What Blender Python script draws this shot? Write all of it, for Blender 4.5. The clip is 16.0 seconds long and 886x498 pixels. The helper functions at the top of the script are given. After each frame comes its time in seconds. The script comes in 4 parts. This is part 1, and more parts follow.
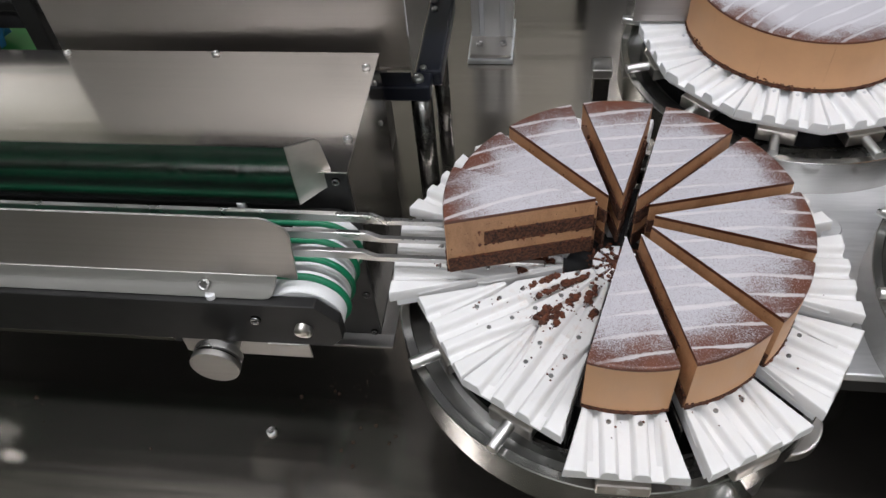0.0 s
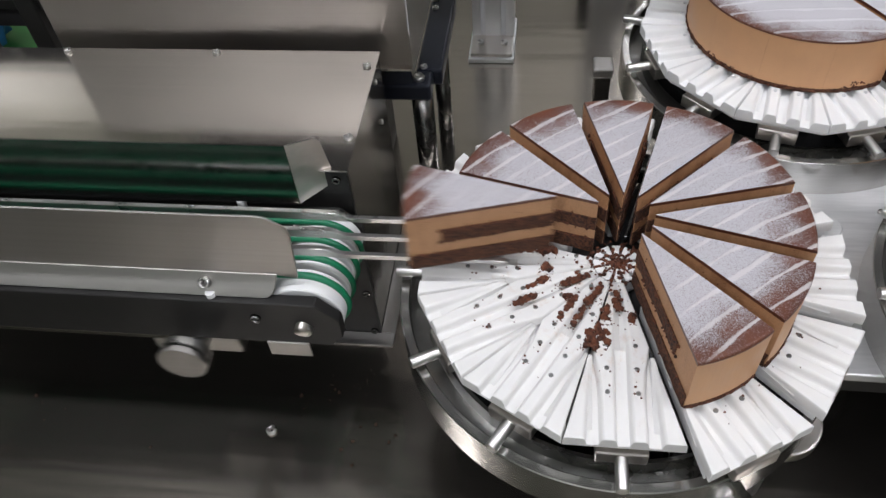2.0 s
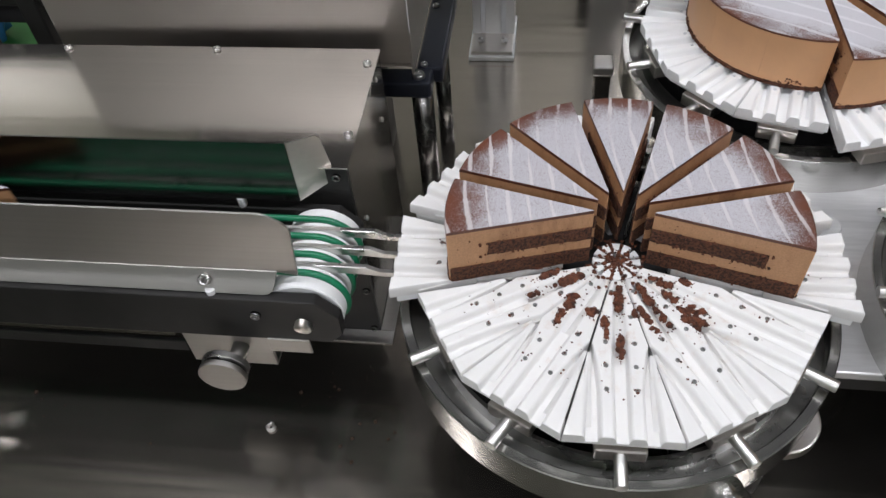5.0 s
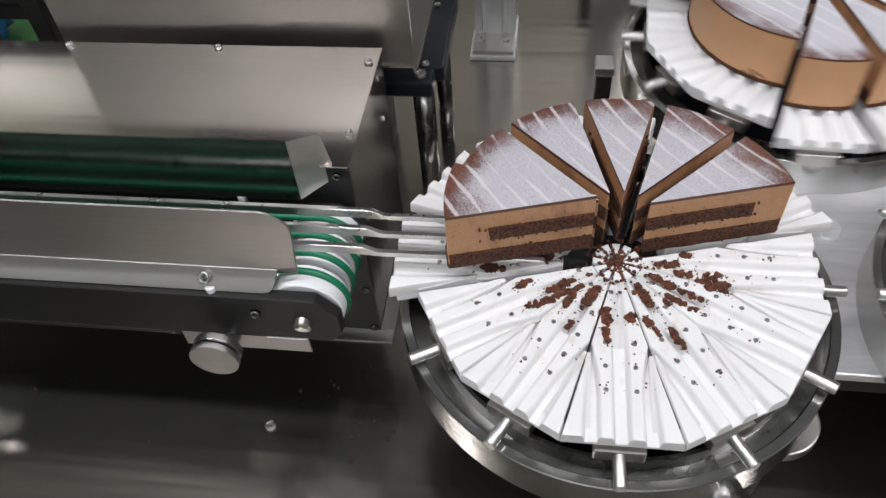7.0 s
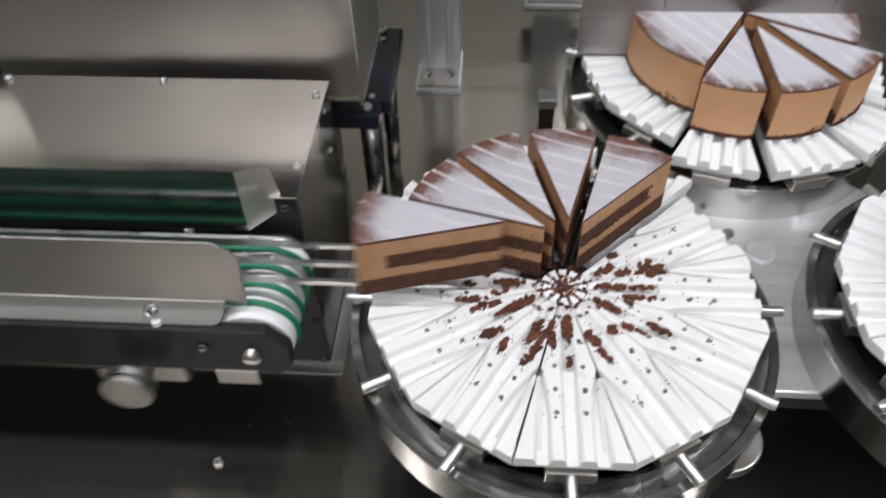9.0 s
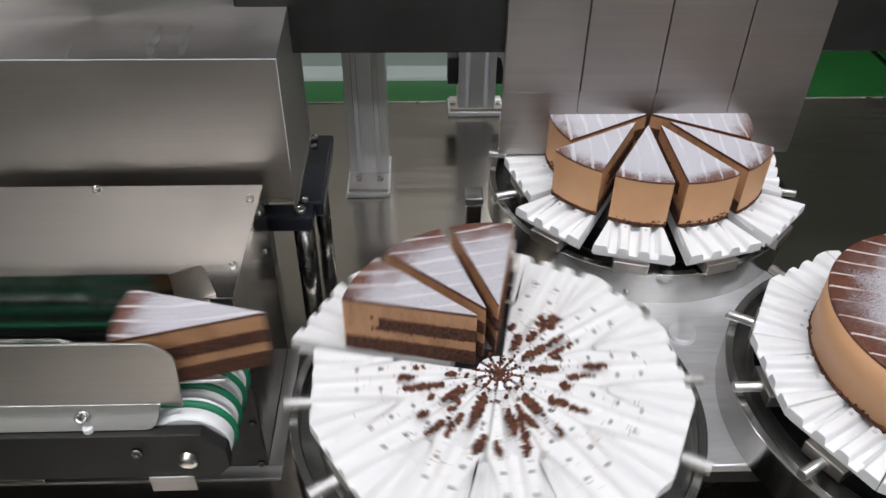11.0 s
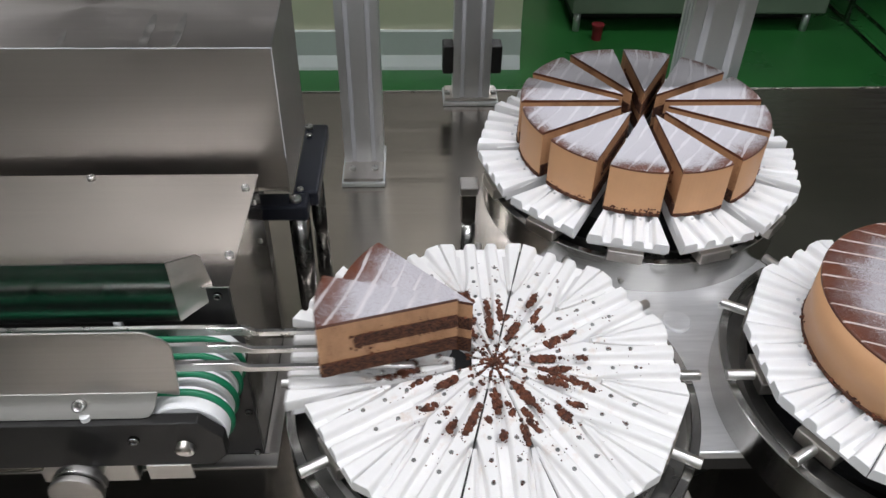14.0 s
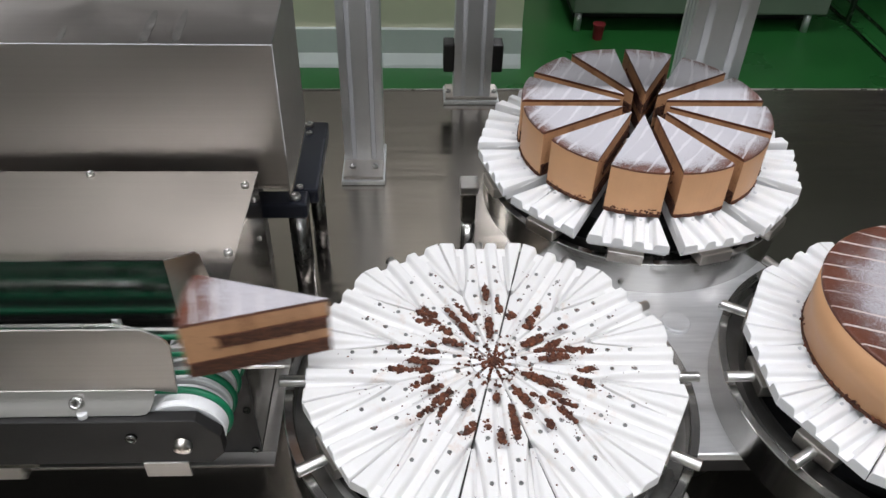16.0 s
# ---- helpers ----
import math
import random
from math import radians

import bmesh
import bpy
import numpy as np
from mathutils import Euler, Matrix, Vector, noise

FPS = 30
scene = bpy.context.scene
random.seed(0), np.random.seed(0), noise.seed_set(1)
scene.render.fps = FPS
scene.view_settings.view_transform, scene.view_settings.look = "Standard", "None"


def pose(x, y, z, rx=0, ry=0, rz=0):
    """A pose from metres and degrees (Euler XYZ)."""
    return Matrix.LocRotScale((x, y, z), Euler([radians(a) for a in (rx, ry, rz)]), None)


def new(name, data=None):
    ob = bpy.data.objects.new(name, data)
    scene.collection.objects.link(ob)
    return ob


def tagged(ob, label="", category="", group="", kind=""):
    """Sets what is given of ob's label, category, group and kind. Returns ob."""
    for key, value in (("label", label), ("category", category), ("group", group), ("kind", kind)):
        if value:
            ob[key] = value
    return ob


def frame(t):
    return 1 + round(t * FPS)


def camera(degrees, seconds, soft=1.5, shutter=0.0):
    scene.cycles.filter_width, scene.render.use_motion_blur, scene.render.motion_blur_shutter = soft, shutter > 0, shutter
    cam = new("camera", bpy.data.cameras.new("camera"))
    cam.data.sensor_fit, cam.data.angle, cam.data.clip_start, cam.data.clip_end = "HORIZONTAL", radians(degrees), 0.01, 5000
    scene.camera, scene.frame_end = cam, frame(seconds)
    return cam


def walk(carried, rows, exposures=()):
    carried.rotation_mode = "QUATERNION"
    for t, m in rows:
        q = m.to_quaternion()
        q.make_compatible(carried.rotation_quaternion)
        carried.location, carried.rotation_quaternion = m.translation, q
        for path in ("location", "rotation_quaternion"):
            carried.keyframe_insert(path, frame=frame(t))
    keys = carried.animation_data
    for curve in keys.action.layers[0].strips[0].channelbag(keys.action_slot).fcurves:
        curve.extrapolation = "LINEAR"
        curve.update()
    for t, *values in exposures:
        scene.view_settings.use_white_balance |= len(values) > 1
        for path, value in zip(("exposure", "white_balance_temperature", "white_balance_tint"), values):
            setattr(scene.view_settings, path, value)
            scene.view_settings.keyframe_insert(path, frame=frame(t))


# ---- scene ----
# ---------------------------------------------------------------- camera
cam = camera(59.56, 16.0, soft=1.5, shutter=0.5)
PATH = [
    (0, pose(-0.0632, -0.4041, 0.4797, 40.973, 3.765, 6.243)),
    (0.5, pose(-0.0639, -0.4038, 0.4793, 40.864, 3.799, 6.208)),
    (1, pose(-0.0637, -0.4034, 0.4801, 40.816, 3.795, 6.241)),
    (1.5, pose(-0.0632, -0.4039, 0.4799, 40.847, 3.794, 6.292)),
    (2, pose(-0.0632, -0.4039, 0.4793, 40.918, 3.680, 6.380)),
    (2.5, pose(-0.0635, -0.4044, 0.4795, 40.916, 3.592, 6.405)),
    (3, pose(-0.0636, -0.4043, 0.4794, 40.920, 3.632, 6.451)),
    (3.5, pose(-0.0633, -0.4042, 0.4798, 40.850, 3.555, 6.475)),
    (4, pose(-0.0630, -0.4049, 0.4799, 40.830, 3.570, 6.459)),
    (6.5, pose(-0.0636, -0.4045, 0.4798, 40.671, 3.488, 6.660)),
    (7, pose(-0.0632, -0.4047, 0.4798, 40.738, 3.362, 6.740)),
    (7.5, pose(-0.0629, -0.4045, 0.4798, 40.723, 3.235, 6.698)),
    (8, pose(-0.0634, -0.4045, 0.4796, 40.602, 3.178, 6.662)),
    (8.5, pose(-0.0630, -0.4023, 0.4788, 40.490, 2.843, 6.247)),
    (9, pose(-0.0640, -0.4125, 0.4808, 43.160, 1.120, 3.430)),
    (9.5, pose(-0.0654, -0.4203, 0.4850, 50.092, -0.667, -1.435)),
    (9.7, pose(-0.0649, -0.4232, 0.4862, 52.070, -0.789, -2.722)),
    (11.8, pose(-0.0650, -0.4377, 0.4859, 50.317, -0.486, -1.297)),
    (12, pose(-0.0676, -0.4374, 0.4860, 50.267, -0.700, -1.722)),
    (12.5, pose(-0.0650, -0.4341, 0.4859, 50.182, -0.568, -2.082)),
    (13, pose(-0.0667, -0.4352, 0.4858, 50.279, -0.730, -2.247)),
    (13.5, pose(-0.0668, -0.4370, 0.4867, 50.300, -0.850, -2.132)),
    (14, pose(-0.0664, -0.4380, 0.4869, 50.265, -0.871, -2.099)),
    (14.5, pose(-0.0662, -0.4392, 0.4873, 50.278, -0.816, -2.070)),
    (15, pose(-0.0664, -0.4395, 0.4862, 50.327, -0.895, -2.023)),
    (15.5, pose(-0.0674, -0.4377, 0.4862, 50.198, -1.106, -1.921)),
    (16, pose(-0.0669, -0.4360, 0.4862, 50.138, -1.261, -1.861)),
]

walk(cam, PATH, [(0.0, -0.08), (4.5, -0.07), (6.5, 0.0), (8.5, 0.02), (9.5, 0.07), (12.0, 0.04), (15.4, 0.05), (16.0, 0.10)])

# ---------------------------------------------------------------- light
world = bpy.data.worlds.new("world")
scene.world = world
world.use_nodes = True
world.node_tree.nodes["Background"].inputs[0].default_value = (0.75, 0.8, 0.78, 1)
world.node_tree.nodes["Background"].inputs[1].default_value = 0.1

FLOOR_Z, CEIL_Z, LAMP_Z = -0.95, 2.9, 2.2
LAMP_POWER = 18.5
# all out of view; the last four are added for back wall and reflections
LAMP_ROWS = [(-1.1, -0.2, 1), (0.35, -0.2, 1), (1.8, -0.2, 1), (-1.0, -2.2, 1), (0.6, -2.2, 1), (-2.9, 1.95, 1), (-2.45, 0.95, 0.6), (0.55, 1.9, 1.25), (0.9, 3.6, 1.4)]


# ---------------------------------------------------------------- materials
def nodes_of(name):
    m = bpy.data.materials.new(name)
    m.use_nodes = True
    nt = m.node_tree
    return m, nt, nt.nodes["Principled BSDF"]


def link(nt, a, b):
    nt.links.new(a, b)


def mth(nt, op, a, b=None, c=None, clamp=False):
    n = nt.nodes.new("ShaderNodeMath")
    n.operation = op
    n.use_clamp = clamp
    for i, v in enumerate((a, b, c)):
        if v is None:
            continue
        if isinstance(v, (int, float)):
            n.inputs[i].default_value = v
        else:
            nt.links.new(v, n.inputs[i])
    return n.outputs[0]


def coords(nt, scale=(1, 1, 1)):
    tc = nt.nodes.new("ShaderNodeTexCoord")
    mp = nt.nodes.new("ShaderNodeMapping")
    mp.inputs["Scale"].default_value = scale
    nt.links.new(tc.outputs["Object"], mp.inputs["Vector"])
    return mp.outputs["Vector"]


def noise_of(nt, vec, scale, detail=3.0, rough=0.55):
    n = nt.nodes.new("ShaderNodeTexNoise")
    n.inputs["Scale"].default_value = scale
    n.inputs["Detail"].default_value = detail
    n.inputs["Roughness"].default_value = rough
    nt.links.new(vec, n.inputs["Vector"])
    return n.outputs["Fac"]


def ramp(nt, fac, lo, hi, a=0.0, b=1.0):
    n = nt.nodes.new("ShaderNodeMapRange")
    n.interpolation_type = "SMOOTHSTEP"
    nt.links.new(fac, n.inputs["Value"])
    for k, v in (("From Min", lo), ("From Max", hi), ("To Min", a), ("To Max", b)):
        n.inputs[k].default_value = v
    return n.outputs["Result"]


def mix(nt, fac, a, b):
    n = nt.nodes.new("ShaderNodeMix")
    n.data_type = "RGBA"
    if isinstance(fac, (int, float)):
        n.inputs[0].default_value = fac
    else:
        nt.links.new(fac, n.inputs[0])
    for i, v in ((6, a), (7, b)):
        if isinstance(v, tuple):
            n.inputs[i].default_value = (*v[:3], 1)
        else:
            nt.links.new(v, n.inputs[i])
    return n.outputs[2]


def bump(nt, bs, height, strength, dist):
    b = nt.nodes.new("ShaderNodeBump")
    b.inputs["Strength"].default_value = strength
    b.inputs["Distance"].default_value = dist
    nt.links.new(height, b.inputs["Height"])
    nt.links.new(b.outputs["Normal"], bs.inputs["Normal"])


def plain(name, base, rough, metal=0.0, vary=0.25, scale=(30, 30, 30), grain=400.0, relief=0.0002, dark=None, strength=0.3):
    """A surface with stains at a broad scale and grain at a fine one."""
    m, nt, bs = nodes_of(name)
    v = coords(nt, scale)
    big = noise_of(nt, v, 1.0, 4.0)
    fine = noise_of(nt, v, grain / max(scale), 2.0)
    d = dark or tuple(c * (1 - vary) for c in base)
    fac = mth(nt, "ADD", mth(nt, "MULTIPLY", ramp(nt, big, 0.3, 0.7), 0.65), mth(nt, "MULTIPLY", fine, 0.35))
    nt.links.new(mix(nt, fac, d, base), bs.inputs["Base Color"])
    bs.inputs["Metallic"].default_value = metal
    nt.links.new(ramp(nt, big, 0.25, 0.75, rough * 0.8, min(1.0, rough * 1.2)), bs.inputs["Roughness"])
    bump(nt, bs, fine, strength, relief)
    return m


def brushed(name, base, rough, along=(3, 260, 260), vary=0.15, aniso=0.5, smear=0.35, wave=0.0, metal=1.0):
    """Brushed metal: fine lines along one way, broad smears."""
    m, nt, bs = nodes_of(name)
    lines = noise_of(nt, coords(nt, along), 1.0, 3.0, 0.6)
    smears = noise_of(nt, coords(nt, (5, 9, 7)), 1.0, 2.0, 0.5)
    spots = noise_of(nt, coords(nt, (55, 55, 55)), 1.0, 3.0, 0.6)
    d = tuple(c * (1 - vary) for c in base)
    c1 = mix(nt, lines, d, base)
    c2 = mix(nt, mth(nt, "MULTIPLY", ramp(nt, smears, 0.35, 0.75), smear), c1, tuple(c * 0.72 for c in base))
    nt.links.new(c2, bs.inputs["Base Color"])
    bs.inputs["Metallic"].default_value = metal
    r = mth(nt, "ADD", ramp(nt, smears, 0.2, 0.85, rough * 0.86, rough * 1.16), mth(nt, "MULTIPLY", spots, rough * 0.25))
    nt.links.new(r, bs.inputs["Roughness"])
    bs.inputs["Anisotropic"].default_value = aniso
    bump(nt, bs, lines, 0.12, 0.0002)
    if wave:
        # slight waves of the sheet, long in the rolling direction
        first = bs.inputs["Normal"].links[0].from_socket
        w = nt.nodes.new("ShaderNodeBump")
        w.inputs["Strength"].default_value = 1.0
        w.inputs["Distance"].default_value = wave
        fine = mth(nt, "MULTIPLY", noise_of(nt, coords(nt, (4, 75, 1)), 1.0, 1.0, 0.4), 0.28)
        nt.links.new(mth(nt, "ADD", noise_of(nt, coords(nt, (3, 17, 1)), 1.0, 2.0, 0.5), fine), w.inputs["Height"])
        nt.links.new(first, w.inputs["Normal"])
        nt.links.new(w.outputs["Normal"], bs.inputs["Normal"])
    return m


M_DECK = brushed("deck_steel", (0.325, 0.298, 0.262), 0.15, (4, 220, 220), 0.2, 0.4, 0.35, 0.0010, 0.95)
M_COVER = brushed("cover_steel", (0.55, 0.52, 0.485), 0.13, (3, 300, 300), 0.15, 0.3, 0.2, 0.0003)
M_STEEL = brushed("brushed_steel", (0.62, 0.58, 0.54), 0.3, (3, 300, 300))
M_HOOD = brushed("hood_steel", (0.55, 0.513, 0.480), 0.36, (2, 240, 240), 0.14, 0.5, 0.12)
M_GUARD = brushed("guard_steel", (0.515, 0.497, 0.473), 0.38, (2, 300, 300), 0.14, 0.5, 0.15)
M_MIRROR = brushed("polished_steel", (0.36, 0.37, 0.35), 0.17, (2, 150, 150), 0.2, 0.3)
M_RING = brushed("turned_steel", (0.58, 0.57, 0.55), 0.2, (40, 40, 400), 0.15, 0.0)
M_RIM = brushed("satin_ring_steel", (0.56, 0.55, 0.53), 0.19, (40, 40, 400), 0.2, 0.0, 0.3)
M_TROUGH = brushed("trough_steel", (0.36, 0.355, 0.34), 0.26, (60, 60, 60), 0.4, 0.0, 0.4)
M_BLADE = brushed("blade_steel", (0.46, 0.43, 0.41), 0.36, (4, 160, 160), 0.3, 0.4, 0.75)
M_PLATE = brushed("carousel_steel", (0.86, 0.86, 0.86), 0.40, (14, 160, 160), 0.45, 0.4, 0.3, 0.0, 0.75)
M_SMEAR = plain("dried_smear", (0.50, 0.475, 0.445), 0.40, 0.96, 0.25, (90, 90, 90))
M_CHROME = plain("bright_steel", (0.62, 0.61, 0.59), 0.3, 1.0, 0.12)
M_STUD = plain("dull_steel", (0.24, 0.235, 0.23), 0.24, 1.0, 0.4)
M_SCREW = plain("worn_screw_steel", (0.40, 0.40, 0.39), 0.35, 0.9, 0.4)
M_ALU = plain("anodised_aluminium", (0.74, 0.75, 0.755), 0.40, 0.75, 0.12, (8, 8, 8))
M_SLOT = plain("slot_cover", (0.66, 0.67, 0.69), 0.5, 0.1, 0.1)
M_BLACK = plain("black_anodised", (0.026, 0.025, 0.024), 0.42, 0.3, 0.35)
M_MATT = plain("matt_black_paint", (0.014, 0.013, 0.012), 0.8, 0.0, 0.3, (6, 6, 6), 60)
M_BLUEBLACK = plain("blue_black_coating", (0.018, 0.021, 0.032), 0.35, 0.3, 0.3)
# near black: shade of recesses put into the colour, also one black panel
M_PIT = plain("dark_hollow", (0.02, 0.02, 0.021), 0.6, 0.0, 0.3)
M_WHITE = plain("white_plastic", (0.84, 0.84, 0.835), 0.42, 0.0, 0.05, (25, 25, 25), 300, 0.0003)
M_WHITE.node_tree.nodes["Principled BSDF"].inputs["Subsurface Weight"].default_value = 0.5
M_WHITE.node_tree.nodes["Principled BSDF"].inputs["Subsurface Radius"].default_value = (0.006, 0.006, 0.0057)


def soiled():
    """The white plastic with faint cocoa and fat stains where slices have lain."""
    m = M_WHITE.copy()
    m.name = "soiled_white_plastic"
    nt = m.node_tree
    bs = nt.nodes["Principled BSDF"]
    base = bs.inputs["Base Color"].links[0].from_socket
    info = nt.nodes.new("ShaderNodeObjectInfo")
    tc = nt.nodes.new("ShaderNodeTexCoord")
    far = nt.nodes.new("ShaderNodeCombineXYZ")
    for i in range(3):
        nt.links.new(mth(nt, "MULTIPLY", info.outputs["Random"], 3.0 + i), far.inputs[i])
    add = nt.nodes.new("ShaderNodeVectorMath")
    nt.links.new(tc.outputs["Object"], add.inputs[0])
    nt.links.new(far.outputs[0], add.inputs[1])
    sep = nt.nodes.new("ShaderNodeSeparateXYZ")
    nt.links.new(tc.outputs["Object"], sep.inputs[0])
    reach = ramp(nt, sep.outputs[0], 0.085, 0.125, 1.0, 0.15)
    stain = ramp(nt, noise_of(nt, add.outputs[0], 75.0, 4.0, 0.65), 0.52, 0.74)
    speck = ramp(nt, noise_of(nt, add.outputs[0], 420.0, 2.0, 0.6), 0.66, 0.74)
    base = mix(nt, 0.7, base, (0.75, 0.735, 0.715))
    c = mix(nt, mth(nt, "MULTIPLY", mth(nt, "MULTIPLY", stain, reach), 0.45), base, (0.58, 0.43, 0.33))
    c = mix(nt, mth(nt, "MULTIPLY", mth(nt, "MULTIPLY", speck, stain), reach), c, (0.22, 0.10, 0.05))
    nt.links.new(c, bs.inputs["Base Color"])
    return m


M_SOILED = soiled()
M_GREEN = plain("green_belt", (0.005, 0.19, 0.085), 0.4, 0.0, 0.25)


def crumb():
    """Crumbs, each of its own brown, from dark cocoa to reddish."""
    m, nt, bs = nodes_of("cake_crumb")
    g = nt.nodes.new("ShaderNodeNewGeometry")
    patch = noise_of(nt, coords(nt), 90.0, 2.0)
    f = mth(nt, "ADD", mth(nt, "MULTIPLY", g.outputs["Random Per Island"], 0.55), mth(nt, "MULTIPLY", ramp(nt, patch, 0.35, 0.65), 0.45))
    nt.links.new(mix(nt, f, (0.022, 0.008, 0.005), (0.175, 0.053, 0.022)), bs.inputs["Base Color"])
    bs.inputs["Roughness"].default_value = 0.8
    bump(nt, bs, noise_of(nt, coords(nt), 1500.0, 2.0), 0.8, 0.0006)
    return m


M_CRUMB = crumb()


def sponge():
    """Crumbly chocolate sponge: pores and lighter crumbs a millimetre or two across."""
    m, nt, bs = nodes_of("open_sponge")
    v = coords(nt)
    big = noise_of(nt, v, 460.0, 3.0, 0.65)
    small = noise_of(nt, v, 1400.0, 2.0, 0.6)
    f = mth(nt, "ADD", mth(nt, "MULTIPLY", big, 0.7), mth(nt, "MULTIPLY", small, 0.3))
    c = mix(nt, ramp(nt, f, 0.40, 0.60), (0.024, 0.009, 0.005), (0.135, 0.050, 0.024))
    nt.links.new(c, bs.inputs["Base Color"])
    bs.inputs["Roughness"].default_value = 0.9
    bump(nt, bs, f, 0.9, 0.0011)
    return m


M_SPONGE = sponge()
M_MOUSSE = plain("mousse", (0.65, 0.36, 0.182), 0.5, 0.0, 0.10, (40, 40, 40), 500, 0.0003)


def cut_mousse():
    """Mousse where the blade went through: drawn smears of sponge and fine pores."""
    m, nt, bs = nodes_of("cut_mousse")
    v = coords(nt)
    drag = noise_of(nt, coords(nt, (45, 45, 14)), 1.0, 4.0, 0.65)
    fine = noise_of(nt, v, 700.0, 2.0, 0.6)
    c = mix(nt, ramp(nt, fine, 0.3, 0.7), (0.46, 0.245, 0.122), (0.55, 0.298, 0.152))
    c = mix(nt, mth(nt, "MULTIPLY", ramp(nt, drag, 0.46, 0.70), 0.55), c, (0.26, 0.115, 0.052))
    c = mix(nt, ramp(nt, mth(nt, "ADD", mth(nt, "MULTIPLY", drag, 0.4), mth(nt, "MULTIPLY", fine, 0.6)), 0.615, 0.66), c, (0.12, 0.045, 0.02))
    nt.links.new(c, bs.inputs["Base Color"])
    bs.inputs["Roughness"].default_value = 0.55
    bump(nt, bs, fine, 0.6, 0.0006)
    return m


M_CUT = cut_mousse()
M_BLUE = plain("blue_glove_cloth", (0.03, 0.16, 0.42), 0.6, 0.0, 0.3)
M_FLOOR = plain("green_floor_paint", (0.026, 0.160, 0.036), 0.32, 0.0, 0.3, (3, 3, 3), 60)
M_WALL = plain("cream_wall_panel", (0.78, 0.77, 0.57), 0.5, 0.0, 0.08, (2, 2, 2), 60)
M_PAINT = plain("grey_white_wall_panel", (0.60, 0.60, 0.57), 0.5, 0.0, 0.08, (2, 2, 2), 60)
M_UPPER = plain("warm_white_wall_panel", (0.66, 0.63, 0.57), 0.5, 0.0, 0.08, (2, 2, 2), 60)
M_SKIRT = plain("pale_skirting", (0.68, 0.73, 0.70), 0.4, 0.0, 0.1, (4, 4, 4), 60)
M_CEIL = plain("ceiling_grey", (0.74, 0.74, 0.72), 0.7, 0.0, 0.06, (2, 2, 2), 40)
M_RED = plain("red_plastic", (0.27, 0.022, 0.03), 0.45)
M_EQUIP = plain("grey_green_panel", (0.20, 0.26, 0.19), 0.45, 0.2, 0.15, (6, 6, 6), 60)
M_DUST = plain("crumb_dust", (0.055, 0.028, 0.014), 0.9, 0.0, 0.5, (200, 200, 200))


def glass():
    m, nt, bs = nodes_of("clear_panel")
    bs.inputs["Base Color"].default_value = (0.86, 0.9, 0.88, 1)
    bs.inputs["Roughness"].default_value = 0.05
    bs.inputs["Transmission Weight"].default_value = 1.0
    bs.inputs["IOR"].default_value = 1.3
    return m


M_GLASS = glass()


def tube_light():
    m, nt, bs = nodes_of("lit_tube")
    bs.inputs["Base Color"].default_value = (0.9, 0.9, 0.9, 1)
    bs.inputs["Emission Color"].default_value = (1.0, 0.98, 0.94, 1)
    bs.inputs["Emission Strength"].default_value = 6.0
    return m


M_TUBE = tube_light()


